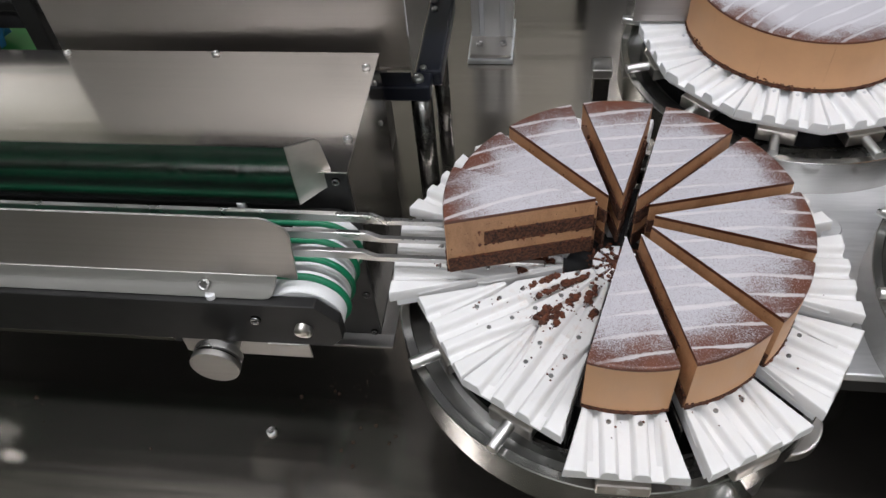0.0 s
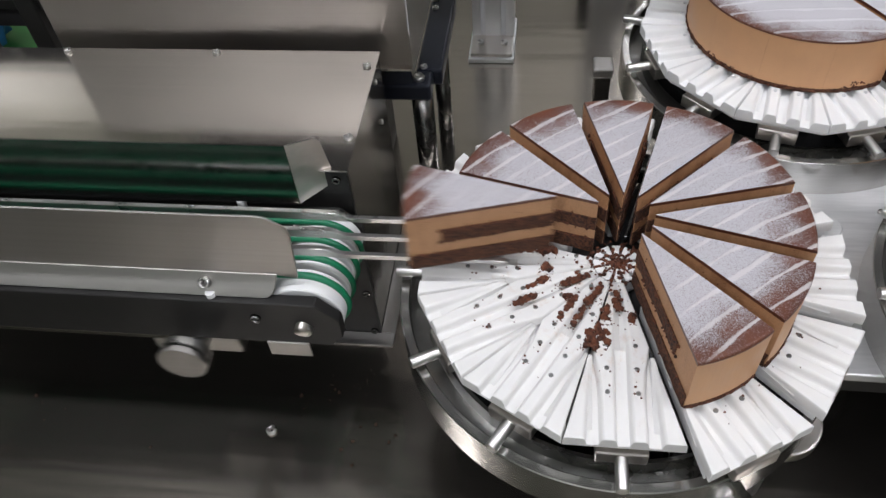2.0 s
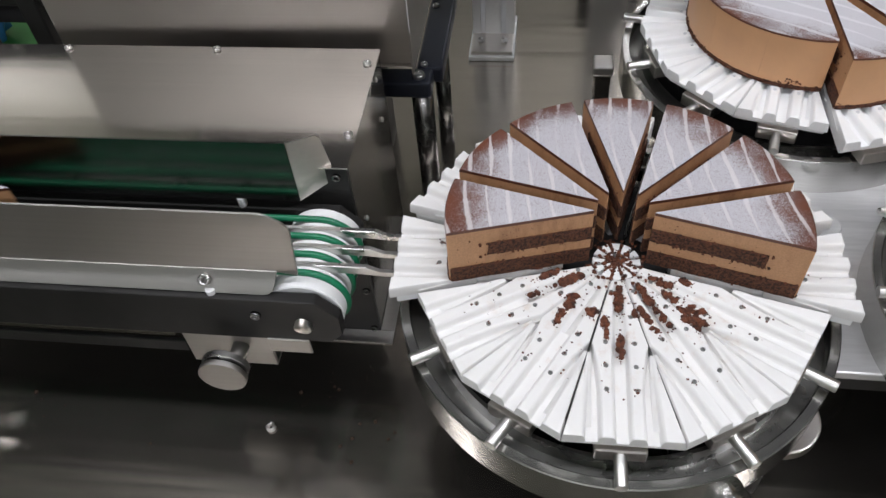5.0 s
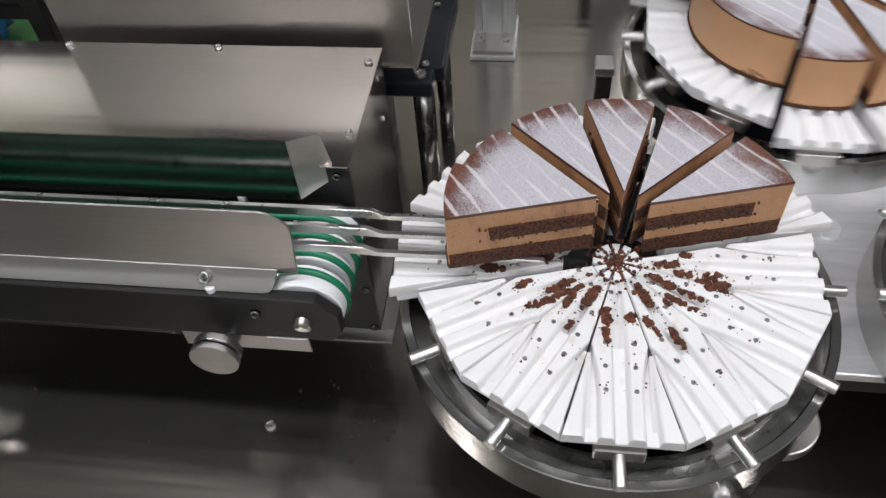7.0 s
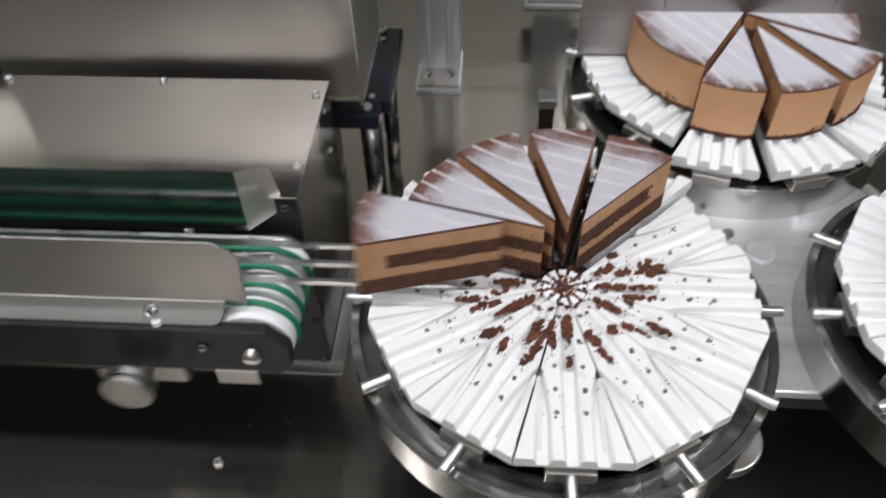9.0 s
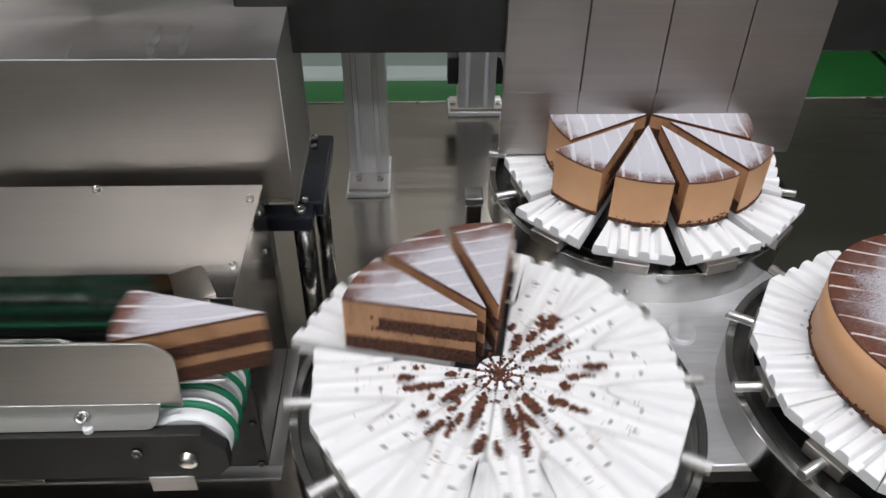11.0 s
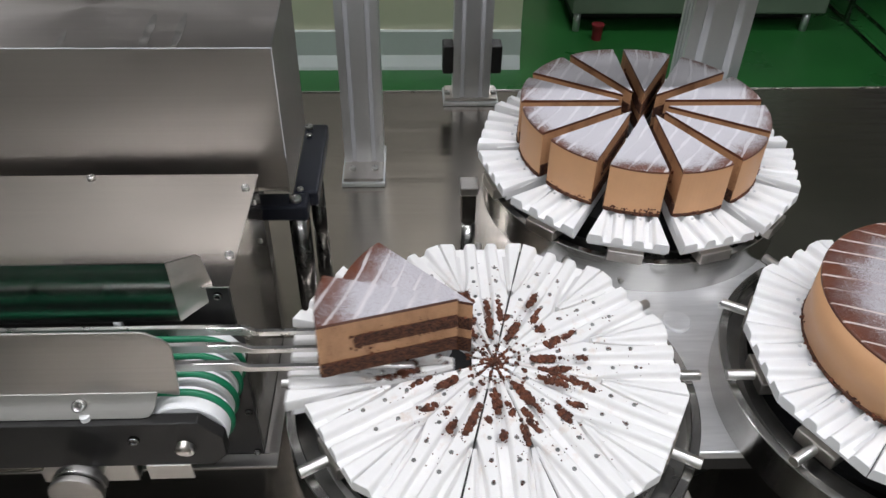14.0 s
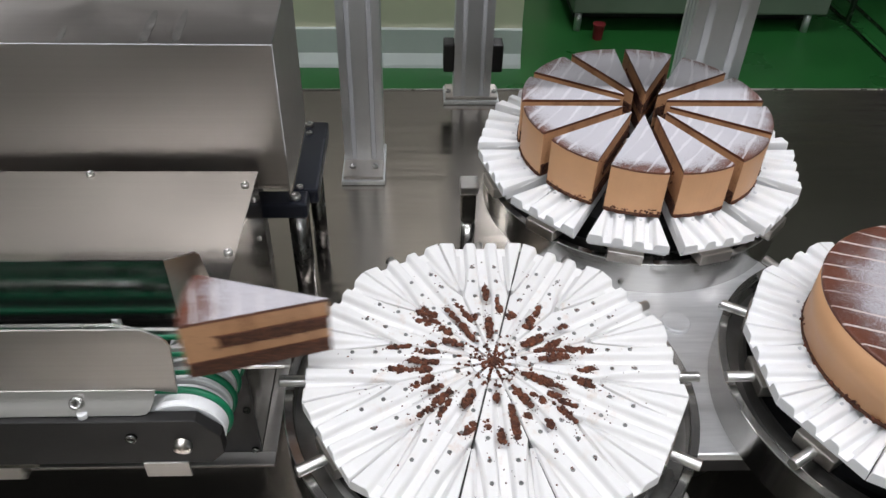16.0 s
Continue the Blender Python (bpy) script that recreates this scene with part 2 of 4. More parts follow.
def glaze(name, turn, spacing, bend, shift, rim=0.112, pale=0.9, wide=1.0, tint=(0.66, 0.56, 0.52), dense=0.68, dust=(0.50, 0.485, 0.515)):
    """Brown chocolate glaze, dusted with sugar that thins at the rim, with thin pale trails across it."""
    m, nt, bs = nodes_of(name)
    v = coords(nt)
    sep = nt.nodes.new("ShaderNodeSeparateXYZ")
    nt.links.new(v, sep.inputs[0])
    x, y = sep.outputs[0], sep.outputs[1]
    r = mth(nt, "SQRT", mth(nt, "ADD", mth(nt, "MULTIPLY", x, x), mth(nt, "MULTIPLY", y, y)))
    broad = noise_of(nt, v, 28.0, 3.0)
    speck = noise_of(nt, v, 1800.0, 2.0, 0.7)
    speck2 = noise_of(nt, v, 950.0, 2.0, 0.6)
    reach = mth(nt, "ADD", r, mth(nt, "MULTIPLY", mth(nt, "SUBTRACT", broad, 0.5), 0.055))
    dens = ramp(nt, reach, rim - 0.046, rim, dense, 0.42)
    mask = mth(nt, "SUBTRACT", dens, mth(nt, "ADD", mth(nt, "MULTIPLY", speck, 0.65), mth(nt, "MULTIPLY", speck2, 0.45)))
    geo = nt.nodes.new("ShaderNodeNewGeometry")
    up = nt.nodes.new("ShaderNodeSeparateXYZ")
    nt.links.new(geo.outputs["Normal"], up.inputs[0])
    flat = ramp(nt, up.outputs[2], 0.3, 0.8)
    sugar = mth(nt, "MULTIPLY", ramp(nt, mask, -0.08, 0.18), flat)
    ct, st = math.cos(radians(turn)), math.sin(radians(turn))
    a = mth(nt, "ADD", mth(nt, "MULTIPLY", x, ct), mth(nt, "MULTIPLY", y, st))
    b = mth(nt, "SUBTRACT", mth(nt, "MULTIPLY", y, ct), mth(nt, "MULTIPLY", x, st))
    b = mth(nt, "ADD", b, mth(nt, "MULTIPLY", mth(nt, "MULTIPLY", a, a), bend))
    b = mth(nt, "ADD", b, mth(nt, "MULTIPLY", noise_of(nt, v, 9.0, 2.0), 0.016))
    f = mth(nt, "FRACT", mth(nt, "ADD", mth(nt, "DIVIDE", b, spacing), shift))
    d = mth(nt, "MULTIPLY", mth(nt, "ABSOLUTE", mth(nt, "SUBTRACT", f, 0.5)), spacing)
    width = ramp(nt, noise_of(nt, v, 35.0, 2.0), 0.3, 0.7, 0.0006 * wide, 0.0019 * wide)
    rag = mth(nt, "MULTIPLY", mth(nt, "SUBTRACT", speck2, 0.5), 0.9)
    line = mth(nt, "SUBTRACT", 1.0, ramp(nt, mth(nt, "ADD", mth(nt, "DIVIDE", d, width), rag), 0.5, 1.05))
    line = mth(nt, "MULTIPLY", line, ramp(nt, noise_of(nt, v, 16.0, 1.0), 0.36, 0.5, pale * 0.28, pale))
    line = mth(nt, "MULTIPLY", line, flat)
    brown = mix(nt, ramp(nt, broad, 0.3, 0.7), (0.088, 0.027, 0.014), (0.140, 0.046, 0.024))
    c = mix(nt, mth(nt, "MULTIPLY", sugar, 0.9), brown, dust)
    c = mix(nt, line, c, tint)
    nt.links.new(c, bs.inputs["Base Color"])
    nt.links.new(mth(nt, "ADD", 0.34, mth(nt, "MULTIPLY", mth(nt, "MAXIMUM", sugar, line), 0.45)), bs.inputs["Roughness"])
    bump(nt, bs, mth(nt, "ADD", mth(nt, "MULTIPLY", mth(nt, "ADD", sugar, speck2), 0.4), line), 0.7, 0.0007)
    return m


M_GLAZE_A = glaze("sugared_glaze", 13.0, 0.0165, 1.4, 0.1, 0.119, 0.75, 1.4, (0.64, 0.60, 0.60), 0.72, (0.53, 0.52, 0.55))
M_GLAZE_B = glaze("sugared_glaze_cut_cake", 32.0, 0.0175, 1.2, 0.4, 0.125, 0.7, 1.6, (0.66, 0.64, 0.66), 0.82, (0.56, 0.55, 0.58))
M_GLAZE_C = glaze("sugared_glaze_whole_cake", -28.0, 0.019, 1.0, 0.2)


# ---------------------------------------------------------------- building helpers
def part(name, bm, material, parent=None, label="", smooth=False):
    me = bpy.data.meshes.new(name)
    bm.normal_update()
    bm.to_mesh(me)
    bm.free()
    me.materials.append(material)
    if smooth:
        for p in me.polygons:
            p.use_smooth = True
    ob = new(name, me)
    ob.parent = parent
    if label:
        ob["label"] = label
    return ob


def again(ob, parent, m=None):
    """One more object on the mesh of ob."""
    o = new(ob.name.split(".")[0], ob.data)
    o.parent = parent
    if m is not None:
        o.matrix_basis = m
    if "label" in ob:
        o["label"] = ob["label"]
    return o


def thing(name, label, category, m=None, group="", kind=""):
    o = new(name)
    o.empty_display_size = 0.02
    if m is not None:
        o.matrix_basis = m
    return tagged(o, label, category, group, kind)


def box(bm, x0, x1, y0, y1, z0, z1, bev=0.0, seg=2):
    r = bmesh.ops.create_cube(bm, size=1.0, matrix=Matrix.LocRotScale(((x0 + x1) / 2, (y0 + y1) / 2, (z0 + z1) / 2), None, (x1 - x0, y1 - y0, z1 - z0)))
    if bev:
        vs = set(r["verts"])
        es = [e for e in bm.edges if e.verts[0] in vs and e.verts[1] in vs]
        bmesh.ops.bevel(bm, geom=es, offset=bev, segments=seg, affect="EDGES", profile=0.5)
    return bm


def boxed(*a, **k):
    return box(bmesh.new(), *a, **k)


def cyl(bm, p, q, r, n=24, r2=None, bev=0.0):
    p, q = Vector(p), Vector(q)
    d = q - p
    m = Matrix.Translation((p + q) / 2) @ d.to_track_quat("Z", "Y").to_matrix().to_4x4()
    res = bmesh.ops.create_cone(bm, cap_ends=True, segments=n, radius1=r, radius2=r if r2 is None else r2, depth=d.length, matrix=m)
    if bev:
        vs = set(res["verts"])
        es = [e for e in bm.edges if e.verts[0] in vs and e.verts[1] in vs and any(len(f.verts) > 4 for f in e.link_faces)]
        bmesh.ops.bevel(bm, geom=es, offset=bev, segments=2, affect="EDGES", profile=0.5)
    return bm


def prism(bm, pts, z0, z1, bev=0.0, seg=2, m=None):
    """A flat outline, counter-clockwise, raised from z0 to z1."""
    lo = [bm.verts.new((x, y, z0)) for x, y in pts]
    hi = [bm.verts.new((x, y, z1)) for x, y in pts]
    n = len(pts)
    fs = [bm.faces.new(lo[::-1]), bm.faces.new(hi)]
    for i in range(n):
        fs.append(bm.faces.new((lo[i], lo[(i + 1) % n], hi[(i + 1) % n], hi[i])))
    if bev:
        es = [e for f in fs[1:2] for e in f.edges] + [e for e in bm.edges if e.verts[0] in lo and e.verts[1] in hi or e.verts[1] in lo and e.verts[0] in hi]
        bmesh.ops.bevel(bm, geom=list(set(es)), offset=bev, segments=seg, affect="EDGES", profile=0.5)
    if m is not None:
        bmesh.ops.transform(bm, matrix=m, verts=bm.verts)
    return bm


def lathe(bm, prof, n=96, a0=0.0, a1=360.0):
    """Turns a closed outline of (radius, z) about z."""
    full = abs(a1 - a0) >= 359.9
    k = n if full else n + 1
    rings = []
    for i in range(k):
        a = radians(a0 + (a1 - a0) * i / n)
        rings.append([bm.verts.new((r * math.cos(a), r * math.sin(a), z)) for r, z in prof])
    for i in range(n):
        A, B = rings[i], rings[(i + 1) % k]
        for j in range(len(prof)):
            j2 = (j + 1) % len(prof)
            bm.faces.new((A[j], B[j], B[j2], A[j2]))
    if not full:
        bm.faces.new(rings[0])
        bm.faces.new(rings[-1][::-1])
    bmesh.ops.recalc_face_normals(bm, faces=bm.faces)
    return bm


def tube(bm, pts, r, n=10, closed=False):
    """A round bar along points in one upright plane y = const."""
    rings = []
    k = len(pts)
    for i in range(k):
        p = Vector(pts[i])
        a = Vector(pts[(i + 1) % k] if closed or i < k - 1 else pts[i])
        b = Vector(pts[i - 1] if closed or i > 0 else pts[i])
        d = (a - b).normalized()
        s = Vector((0, 1, 0))
        u = d.cross(s).normalized()
        rings.append([bm.verts.new(p + r * (math.cos(2 * math.pi * j / n) * s + math.sin(2 * math.pi * j / n) * u)) for j in range(n)])
    for i in range(k if closed else k - 1):
        A, B = rings[i], rings[(i + 1) % k]
        for j in range(n):
            bm.faces.new((A[j], A[(j + 1) % n], B[(j + 1) % n], B[j]))
    if not closed:
        bm.faces.new(rings[0])
        bm.faces.new(rings[-1][::-1])
    bmesh.ops.recalc_face_normals(bm, faces=bm.faces)
    return bm


def bolt_mesh():
    """A socket-head screw, its head towards +z."""
    bm = bmesh.new()
    lathe(bm, [(0.0011, 0.0006), (0.0018, 0.0014), (0.0018, 0.0026), (0.0029, 0.0026), (0.0034, 0.0021), (0.0034, 0.0), (0.0011, 0.0)], 20)
    return bm


BOLTS = {}


def bolt(parent, p, axis="z", size=1.0, name="screw", material=None):
    key = (name, material.name if material else "")
    turn = {"z": (0, 0, 0), "-y": (90, 0, 0), "x": (0, 90, 0)}[axis]
    m = pose(*p, *turn) @ Matrix.Scale(size, 4)
    if key not in BOLTS:
        o = part(name, bolt_mesh(), material or M_CHROME, parent, "bright socket-head screw", True)
        o.matrix_basis = m
        BOLTS[key] = o
        return o
    return again(BOLTS[key], parent, m)


# ---------------------------------------------------------------- room
def slab(name, x0, x1, y0, y1, z0, z1, material, label, category="wall"):
    return tagged(part(name, boxed(x0, x1, y0, y1, z0, z1), material), label, category, kind="structure")


WALL_Y = 2.475
slab("floor", -7.5, 4.2, -3.2, 6.0, FLOOR_Z - 0.1, FLOOR_Z, M_FLOOR, "glossy green painted factory floor", "floor")
slab("ceiling", -7.5, 4.2, -3.2, 6.0, CEIL_Z, CEIL_Z + 0.1, M_CEIL, "grey panelled factory ceiling", "ceiling")
slab("wall_south", -7.5, 4.2, -3.3, -3.2, FLOOR_Z, CEIL_Z, M_PAINT, "grey-white wall panel")
slab("wall_west", -7.6, -7.5, -3.2, 6.0, FLOOR_Z, CEIL_Z, M_PAINT, "grey-white wall panel")
slab("wall_east", 4.2, 4.3, -3.2, 6.0, FLOOR_Z, CEIL_Z, M_PAINT, "grey-white wall panel")
slab("wall_north", 0.37, 4.2, 6.0, 6.1, FLOOR_Z, CEIL_Z, M_WALL, "cream wall panel far behind the machine")
slab("wall_partition", -7.5, 0.37, WALL_Y, WALL_Y + 0.1, FLOOR_Z, FLOOR_Z + 0.75, M_WALL, "cream wall panel with pale skirting")
# unseen upper wall, its tone added to keep the deck's reflection neutral
slab("wall_partition_upper", -7.5, 0.37, WALL_Y, WALL_Y + 0.1, FLOOR_Z + 0.75, CEIL_Z, M_UPPER, "unseen warm white upper wall, added for a neutral deck reflection")
sk = bmesh.new()
prism(sk, [(0, 0), (0.06, 0), (0.055, 0.012), (0.03, 0.05), (0.022, 0.145), (0, 0.145)], -7.5, 0.37)
bmesh.ops.transform(sk, matrix=Matrix(((0, 0, 1, 0), (-1, 0, 0, WALL_Y), (0, 1, 0, FLOOR_Z), (0, 0, 0, 1))), verts=sk.verts)
bmesh.ops.recalc_face_normals(sk, faces=sk.faces)
tagged(part("baseboard", sk, M_SKIRT), "pale grey coved skirting along the cream wall", "skirting", kind="structure")


def ceiling_light(x, y, share):
    t = thing("ceiling_light", "white fluorescent ceiling batten with two lit tubes, out of view", "ceiling light", pose(x, y, LAMP_Z), "ceiling lights")
    for s in (-0.45, 0.45):
        part("hanger", cyl(bmesh.new(), (s, 0, 0), (s, 0, CEIL_Z - LAMP_Z), 0.004, 8), M_CHROME, t)
    part("housing", boxed(-0.62, 0.62, -0.09, 0.09, -0.05, 0.0, 0.006), M_CEIL, t)
    for s in (-0.05, 0.05):
        bm = bmesh.new()
        cyl(bm, (-0.6, s, -0.065), (0.6, s, -0.065), 0.014, 16)
        part("tube", bm, M_TUBE, t, "lit fluorescent tube", True)
    la = bpy.data.lights.new("ceiling_lamp", "AREA")
    la.shape, la.size, la.size_y, la.energy, la.color = "RECTANGLE", 1.2, 0.16, LAMP_POWER * share, (0.955, 0.965, 1.05)
    lo = new("ceiling_lamp", la)
    lo.matrix_basis = pose(x, y, LAMP_Z - 0.085)
    tagged(lo, "light of a fluorescent batten", "lamp")


for lx, ly, share in LAMP_ROWS:
    ceiling_light(lx, ly, share)

# ---------------------------------------------------------------- deck and columns
DECK, DECK_BACK = -0.21, 0.865
dk = thing("machine_deck", "dark brushed stainless steel machine deck with a few crumbs", "machine deck", kind="structure")
o = [(-1.7, -1.0), (1.5, -1.0), (1.5, DECK_BACK + 0.008), (-0.80, DECK_BACK - 0.014), (-0.80, 0.40), (-1.7, 0.40)]
part("deck_plate", prism(bmesh.new(), o, DECK - 0.02, DECK, 0.002), M_DECK, dk)
lip = [(-0.80, DECK_BACK - 0.0139), (1.5, DECK_BACK + 0.0081), (1.5, DECK_BACK + 0.0106), (-0.80, DECK_BACK - 0.0114)]
part("deck_lip", prism(bmesh.new(), lip, DECK - 0.06, DECK + 0.0015), M_CHROME, dk)
part("machine_body", boxed(-0.77, 1.46, -0.96, DECK_BACK - 0.030, FLOOR_Z + 0.06, DECK - 0.02), M_DECK, dk)
for sx in (-0.7, 1.3):
    for sy in (-0.85, 0.75):
        part("foot", cyl(bmesh.new(), (sx, sy, FLOOR_Z), (sx, sy, FLOOR_Z + 0.06), 0.03), M_BLACK, dk)
bolt(dk, (-0.3182, -0.0617, DECK), "z", 1.5, "deck_screw")


def column(x, y, wx, wy, top, foot_w, foot_d, label, spots, back=0.0, z=None):
    """A slotted aluminium post on a foot plate."""
    c = thing("aluminium_post", label, "post", pose(x, y, DECK if z is None else z), "slotted posts")
    part("foot_plate", boxed(-foot_w / 2, foot_w / 2, -foot_d / 2 - back, foot_d / 2 - back, 0, 0.008, 0.0015), M_ALU, c)
    part("foot_shoe", boxed(-foot_w / 2 + 0.003, foot_w / 2 - 0.003, -foot_d / 2 - back + 0.004, foot_d / 2 - back - 0.004, 0.008, 0.014, 0.0015), M_STEEL, c)
    o, s = [], 0.004
    # outline with two T-slot mouths on the broad faces
    xs = [-wx / 2, -wx / 4 - s, -wx / 4 + s, wx / 4 - s, wx / 4 + s, wx / 2]
    for i, xx in enumerate(xs):
        o.append((xx, -wy / 2))
        if i in (1, 3):
            o += [(xx, -wy / 2 + 0.005), (xs[i + 1], -wy / 2 + 0.005)]
    back = [(-px, -py) for px, py in o]
    part("profile", prism(bmesh.new(), o + back, 0.014, top), M_ALU, c, "satin aluminium profile with slots")
    for xx in (-wx / 4, wx / 4):
        part("slot_cover", boxed(xx - 0.0037, xx + 0.0037, -wy / 2 + 0.0012, -wy / 2 + 0.0048, 0.014, top), M_SLOT, c, "pale slot cover strip")
    for px, py in spots:
        bolt(c, (px, py, 0.014), "z", 1.5, "foot_screw")
    return c


column(-0.143, 0.633, 0.061, 0.062, 1.3, 0.067, 0.110, "satin aluminium slotted post bolted to the steel deck", [(-0.0175, -0.051), (0.0175, -0.051)], 0.027)
p2 = column(0.040, 0.832, 0.066, 0.046, 1.3, 0.100, 0.058, "satin aluminium slotted post with black clamps near the deck edge", [(-0.042, -0.005), (0.042, -0.005)])
for s in (-1, 1):
    part("clamp", boxed(*sorted((s * 0.033, s * 0.052)), -0.022, 0.012, 0.060, 0.112, 0.003), M_BLACK, p2, "black plastic clamp")
p3 = column(0.515, 0.955, 0.115, 0.06, 2.0, 0.13, 0.10, "broad satin aluminium slotted post behind the deck", [], 0.0, FLOOR_Z)
for xx in (-0.029, 0.029):
    part("slot_cover", boxed(xx - 0.0070, xx + 0.0070, -0.0322, -0.0302, 0.014, 2.0), M_SLOT, p3, "broad pale slot cover strip")
for yy in (-0.016, 0.0, 0.016):
    part("slot_cover", boxed(-0.0592, -0.0577, yy - 0.0026, yy + 0.0026, 0.014, 2.0), M_SLOT, p3, "pale slot cover strip")
# panel out of view, added so the deck reflects something dark
gt = thing("overhead_panel", "unseen dark panel above the deck, added to darken its reflections", "machine panel")
part("panel", boxed(-1.3, 1.5, 0.585, 0.607, 0.56, 1.80, 0.002), M_MATT, gt)
# also unseen: sized so that only the hood top mirrors it
part("lower_panel", boxed(-0.66, -0.22, 0.560, 0.582, 0.325, 0.60, 0.002), M_MATT, gt, "unseen dark panel added to darken the hood top's reflection")

def deck_crumbs():
    """Crumbs and dust dropped on the deck between conveyor and table."""
    r = random.Random(11)
    bm = bmesh.new()
    for cx, cy, sp, n in ((-0.245, -0.01, 0.018, 26), (-0.27, -0.045, 0.03, 26), (-0.21, -0.06, 0.03, 22), (-0.57, -0.07, 0.03, 10), (-0.52, -0.03, 0.05, 16), (-0.16, 0.33, 0.03, 6)):
        for _ in range(n):
            lump(bm, r.gauss(cx, sp), r.gauss(cy, sp * 0.6), DECK + 0.0003, r.uniform(0.0004, 0.0010) * (2.6 if r.random() < 0.15 else 1), r)
    tagged(part("deck_crumb_scatter", bm, M_DUST), "brown cake crumbs scattered on the steel deck", "crumbs", kind="stuff")


fm = thing("far_machine", "dark green-grey machine on legs standing far behind", "machine")
# upper part is unseen, made this tall to shade the green floor
part("panel", boxed(0.63, 1.75, 2.76, 3.40, FLOOR_Z + 0.085, FLOOR_Z + 2.0, 0.01), M_EQUIP, fm, "grey-green machine panel")
# dark block standing in for the shade beneath the machine
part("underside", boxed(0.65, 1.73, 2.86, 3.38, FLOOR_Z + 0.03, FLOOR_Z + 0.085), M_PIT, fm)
for lx in (0.66, 1.15, 1.68):
    for ly in (2.79, 3.35):
        part("leg", cyl(bmesh.new(), (lx, ly, FLOOR_Z), (lx, ly, FLOOR_Z + 0.087), 0.016, 16), M_ALU, fm, "round steel leg", True)
rb = bmesh.new()
cyl(rb, (0, 0, 0), (0, 0, 0.06), 0.020, 24, 0.024)
cyl(rb, (0, 0, 0.06), (0, 0, 0.068), 0.027, 24)
rb_ob = part("red_pot", rb, M_RED)
rb_ob.matrix_basis = pose(0.735, 2.70, FLOOR_Z)
tagged(rb_ob, "small red plastic pot on the green floor", "pot")
sg = thing("side_screen", "clear machine guard screen with thin metal rails", "guard screen")
for sx in (1.915, 2.045):
    for z in (FLOOR_Z, FLOOR_Z + 0.30):
        part("rail", boxed(sx - 0.007, sx + 0.007, 1.6, 4.2, z, z + 0.012, 0.002), M_STUD, sg, "thin dull metal rail")
for y in (1.61, 2.87, 4.19):
    part("upright", boxed(1.905, 1.925, y - 0.010, y + 0.010, FLOOR_Z, 0.5, 0.002), M_STUD, sg)
part("pane", boxed(1.913, 1.917, 1.63, 4.17, FLOOR_Z + 0.03, 0.5), M_GLASS, sg, "clear plastic pane").visible_shadow = False
cab = thing("dark_cabinet", "dark machine cabinet behind the guard screen", "cabinet")
# body raised beyond view to keep lamp light off the floor
part("body", boxed(2.25, 3.0, 1.2, 4.4, FLOOR_Z, 0.95, 0.01), M_BLACK, cab)
for k in range(5):
    part("ledge", boxed(2.19, 2.25, 1.25, 4.35, -0.85 + 0.15 * k, -0.835 + 0.15 * k), M_STUD, cab, "thin grey ledge")

# ---------------------------------------------------------------- carousel
NEAR, FAR, RIGHT = (0.0, 0.0), (0.1965, 0.334), (0.384, 0.0)
PLATE_Z = -0.072
car = thing("carousel_plate", "bright brushed steel carousel plate joining three tables", "carousel plate")
o = [(0.0, -0.045), (0.381, -0.047), (0.43, 0.0), (0.24, 0.365), (0.15, 0.365), (-0.045, 0.03)]
part("plate", prism(bmesh.new(), o, PLATE_Z - 0.008, PLATE_Z, 0.002), M_PLATE, car)
part("plate_edge", prism(bmesh.new(), [(x * 0.97 + 0.005, y * 0.97 + 0.003) for x, y in o], PLATE_Z - 0.03, PLATE_Z - 0.0085), M_BLACK, car)
part("hub_cap", lathe(bmesh.new(), [(0.0, 0.0), (0.0145, 0.0), (0.0145, 0.003), (0.0135, 0.004), (0.0, 0.004)][1:] + [(0.0005, 0.004), (0.0005, 0.0)], 40), M_PLATE, car, "round steel cap").matrix_basis = pose(0.2, 0.112, PLATE_Z)
part("column", cyl(bmesh.new(), (0.2, 0.11, DECK), (0.2, 0.11, PLATE_Z - 0.03), 0.09, 40), M_BLACK, car, "", True)
for bx, by in ((0.255, 0.135), (0.15, 0.15), (0.225, 0.06)):
    bolt(car, (bx, by, PLATE_Z), "z", 1.1, "plate_screw")

sf = bmesh.new()
cyl(sf, (0.131, -0.079, -0.098), (0.131, -0.079, -0.086), 0.034, 40, None, 0.002)
part("guide_disc", sf, M_STEEL, car, "dull steel disc under the plate")
part("drive_shaft", cyl(bmesh.new(), (0.085, -0.160, DECK), (0.085, -0.160, PLATE_Z), 0.014, 20), M_RING, car, "", True)
part("disc_post", cyl(bmesh.new(), (0.131, -0.079, DECK), (0.131, -0.079, -0.098), 0.014, 20), M_BLACK, car)

# ---------------------------------------------------------------- rotary tables
A = 0.155            # middle to the flat end of a comb that is drawn in
SHIFT, COMB_SHIFT, FAR_SHIFT = 0.0212, 0.0230, 0.0268       # how far a comb slides out
T15 = math.tan(radians(15))
PITCH, SLOT, TIP, FLOOR_D = 0.0208, 0.0, 0.0190, -0.0100
RING_R = 0.1755


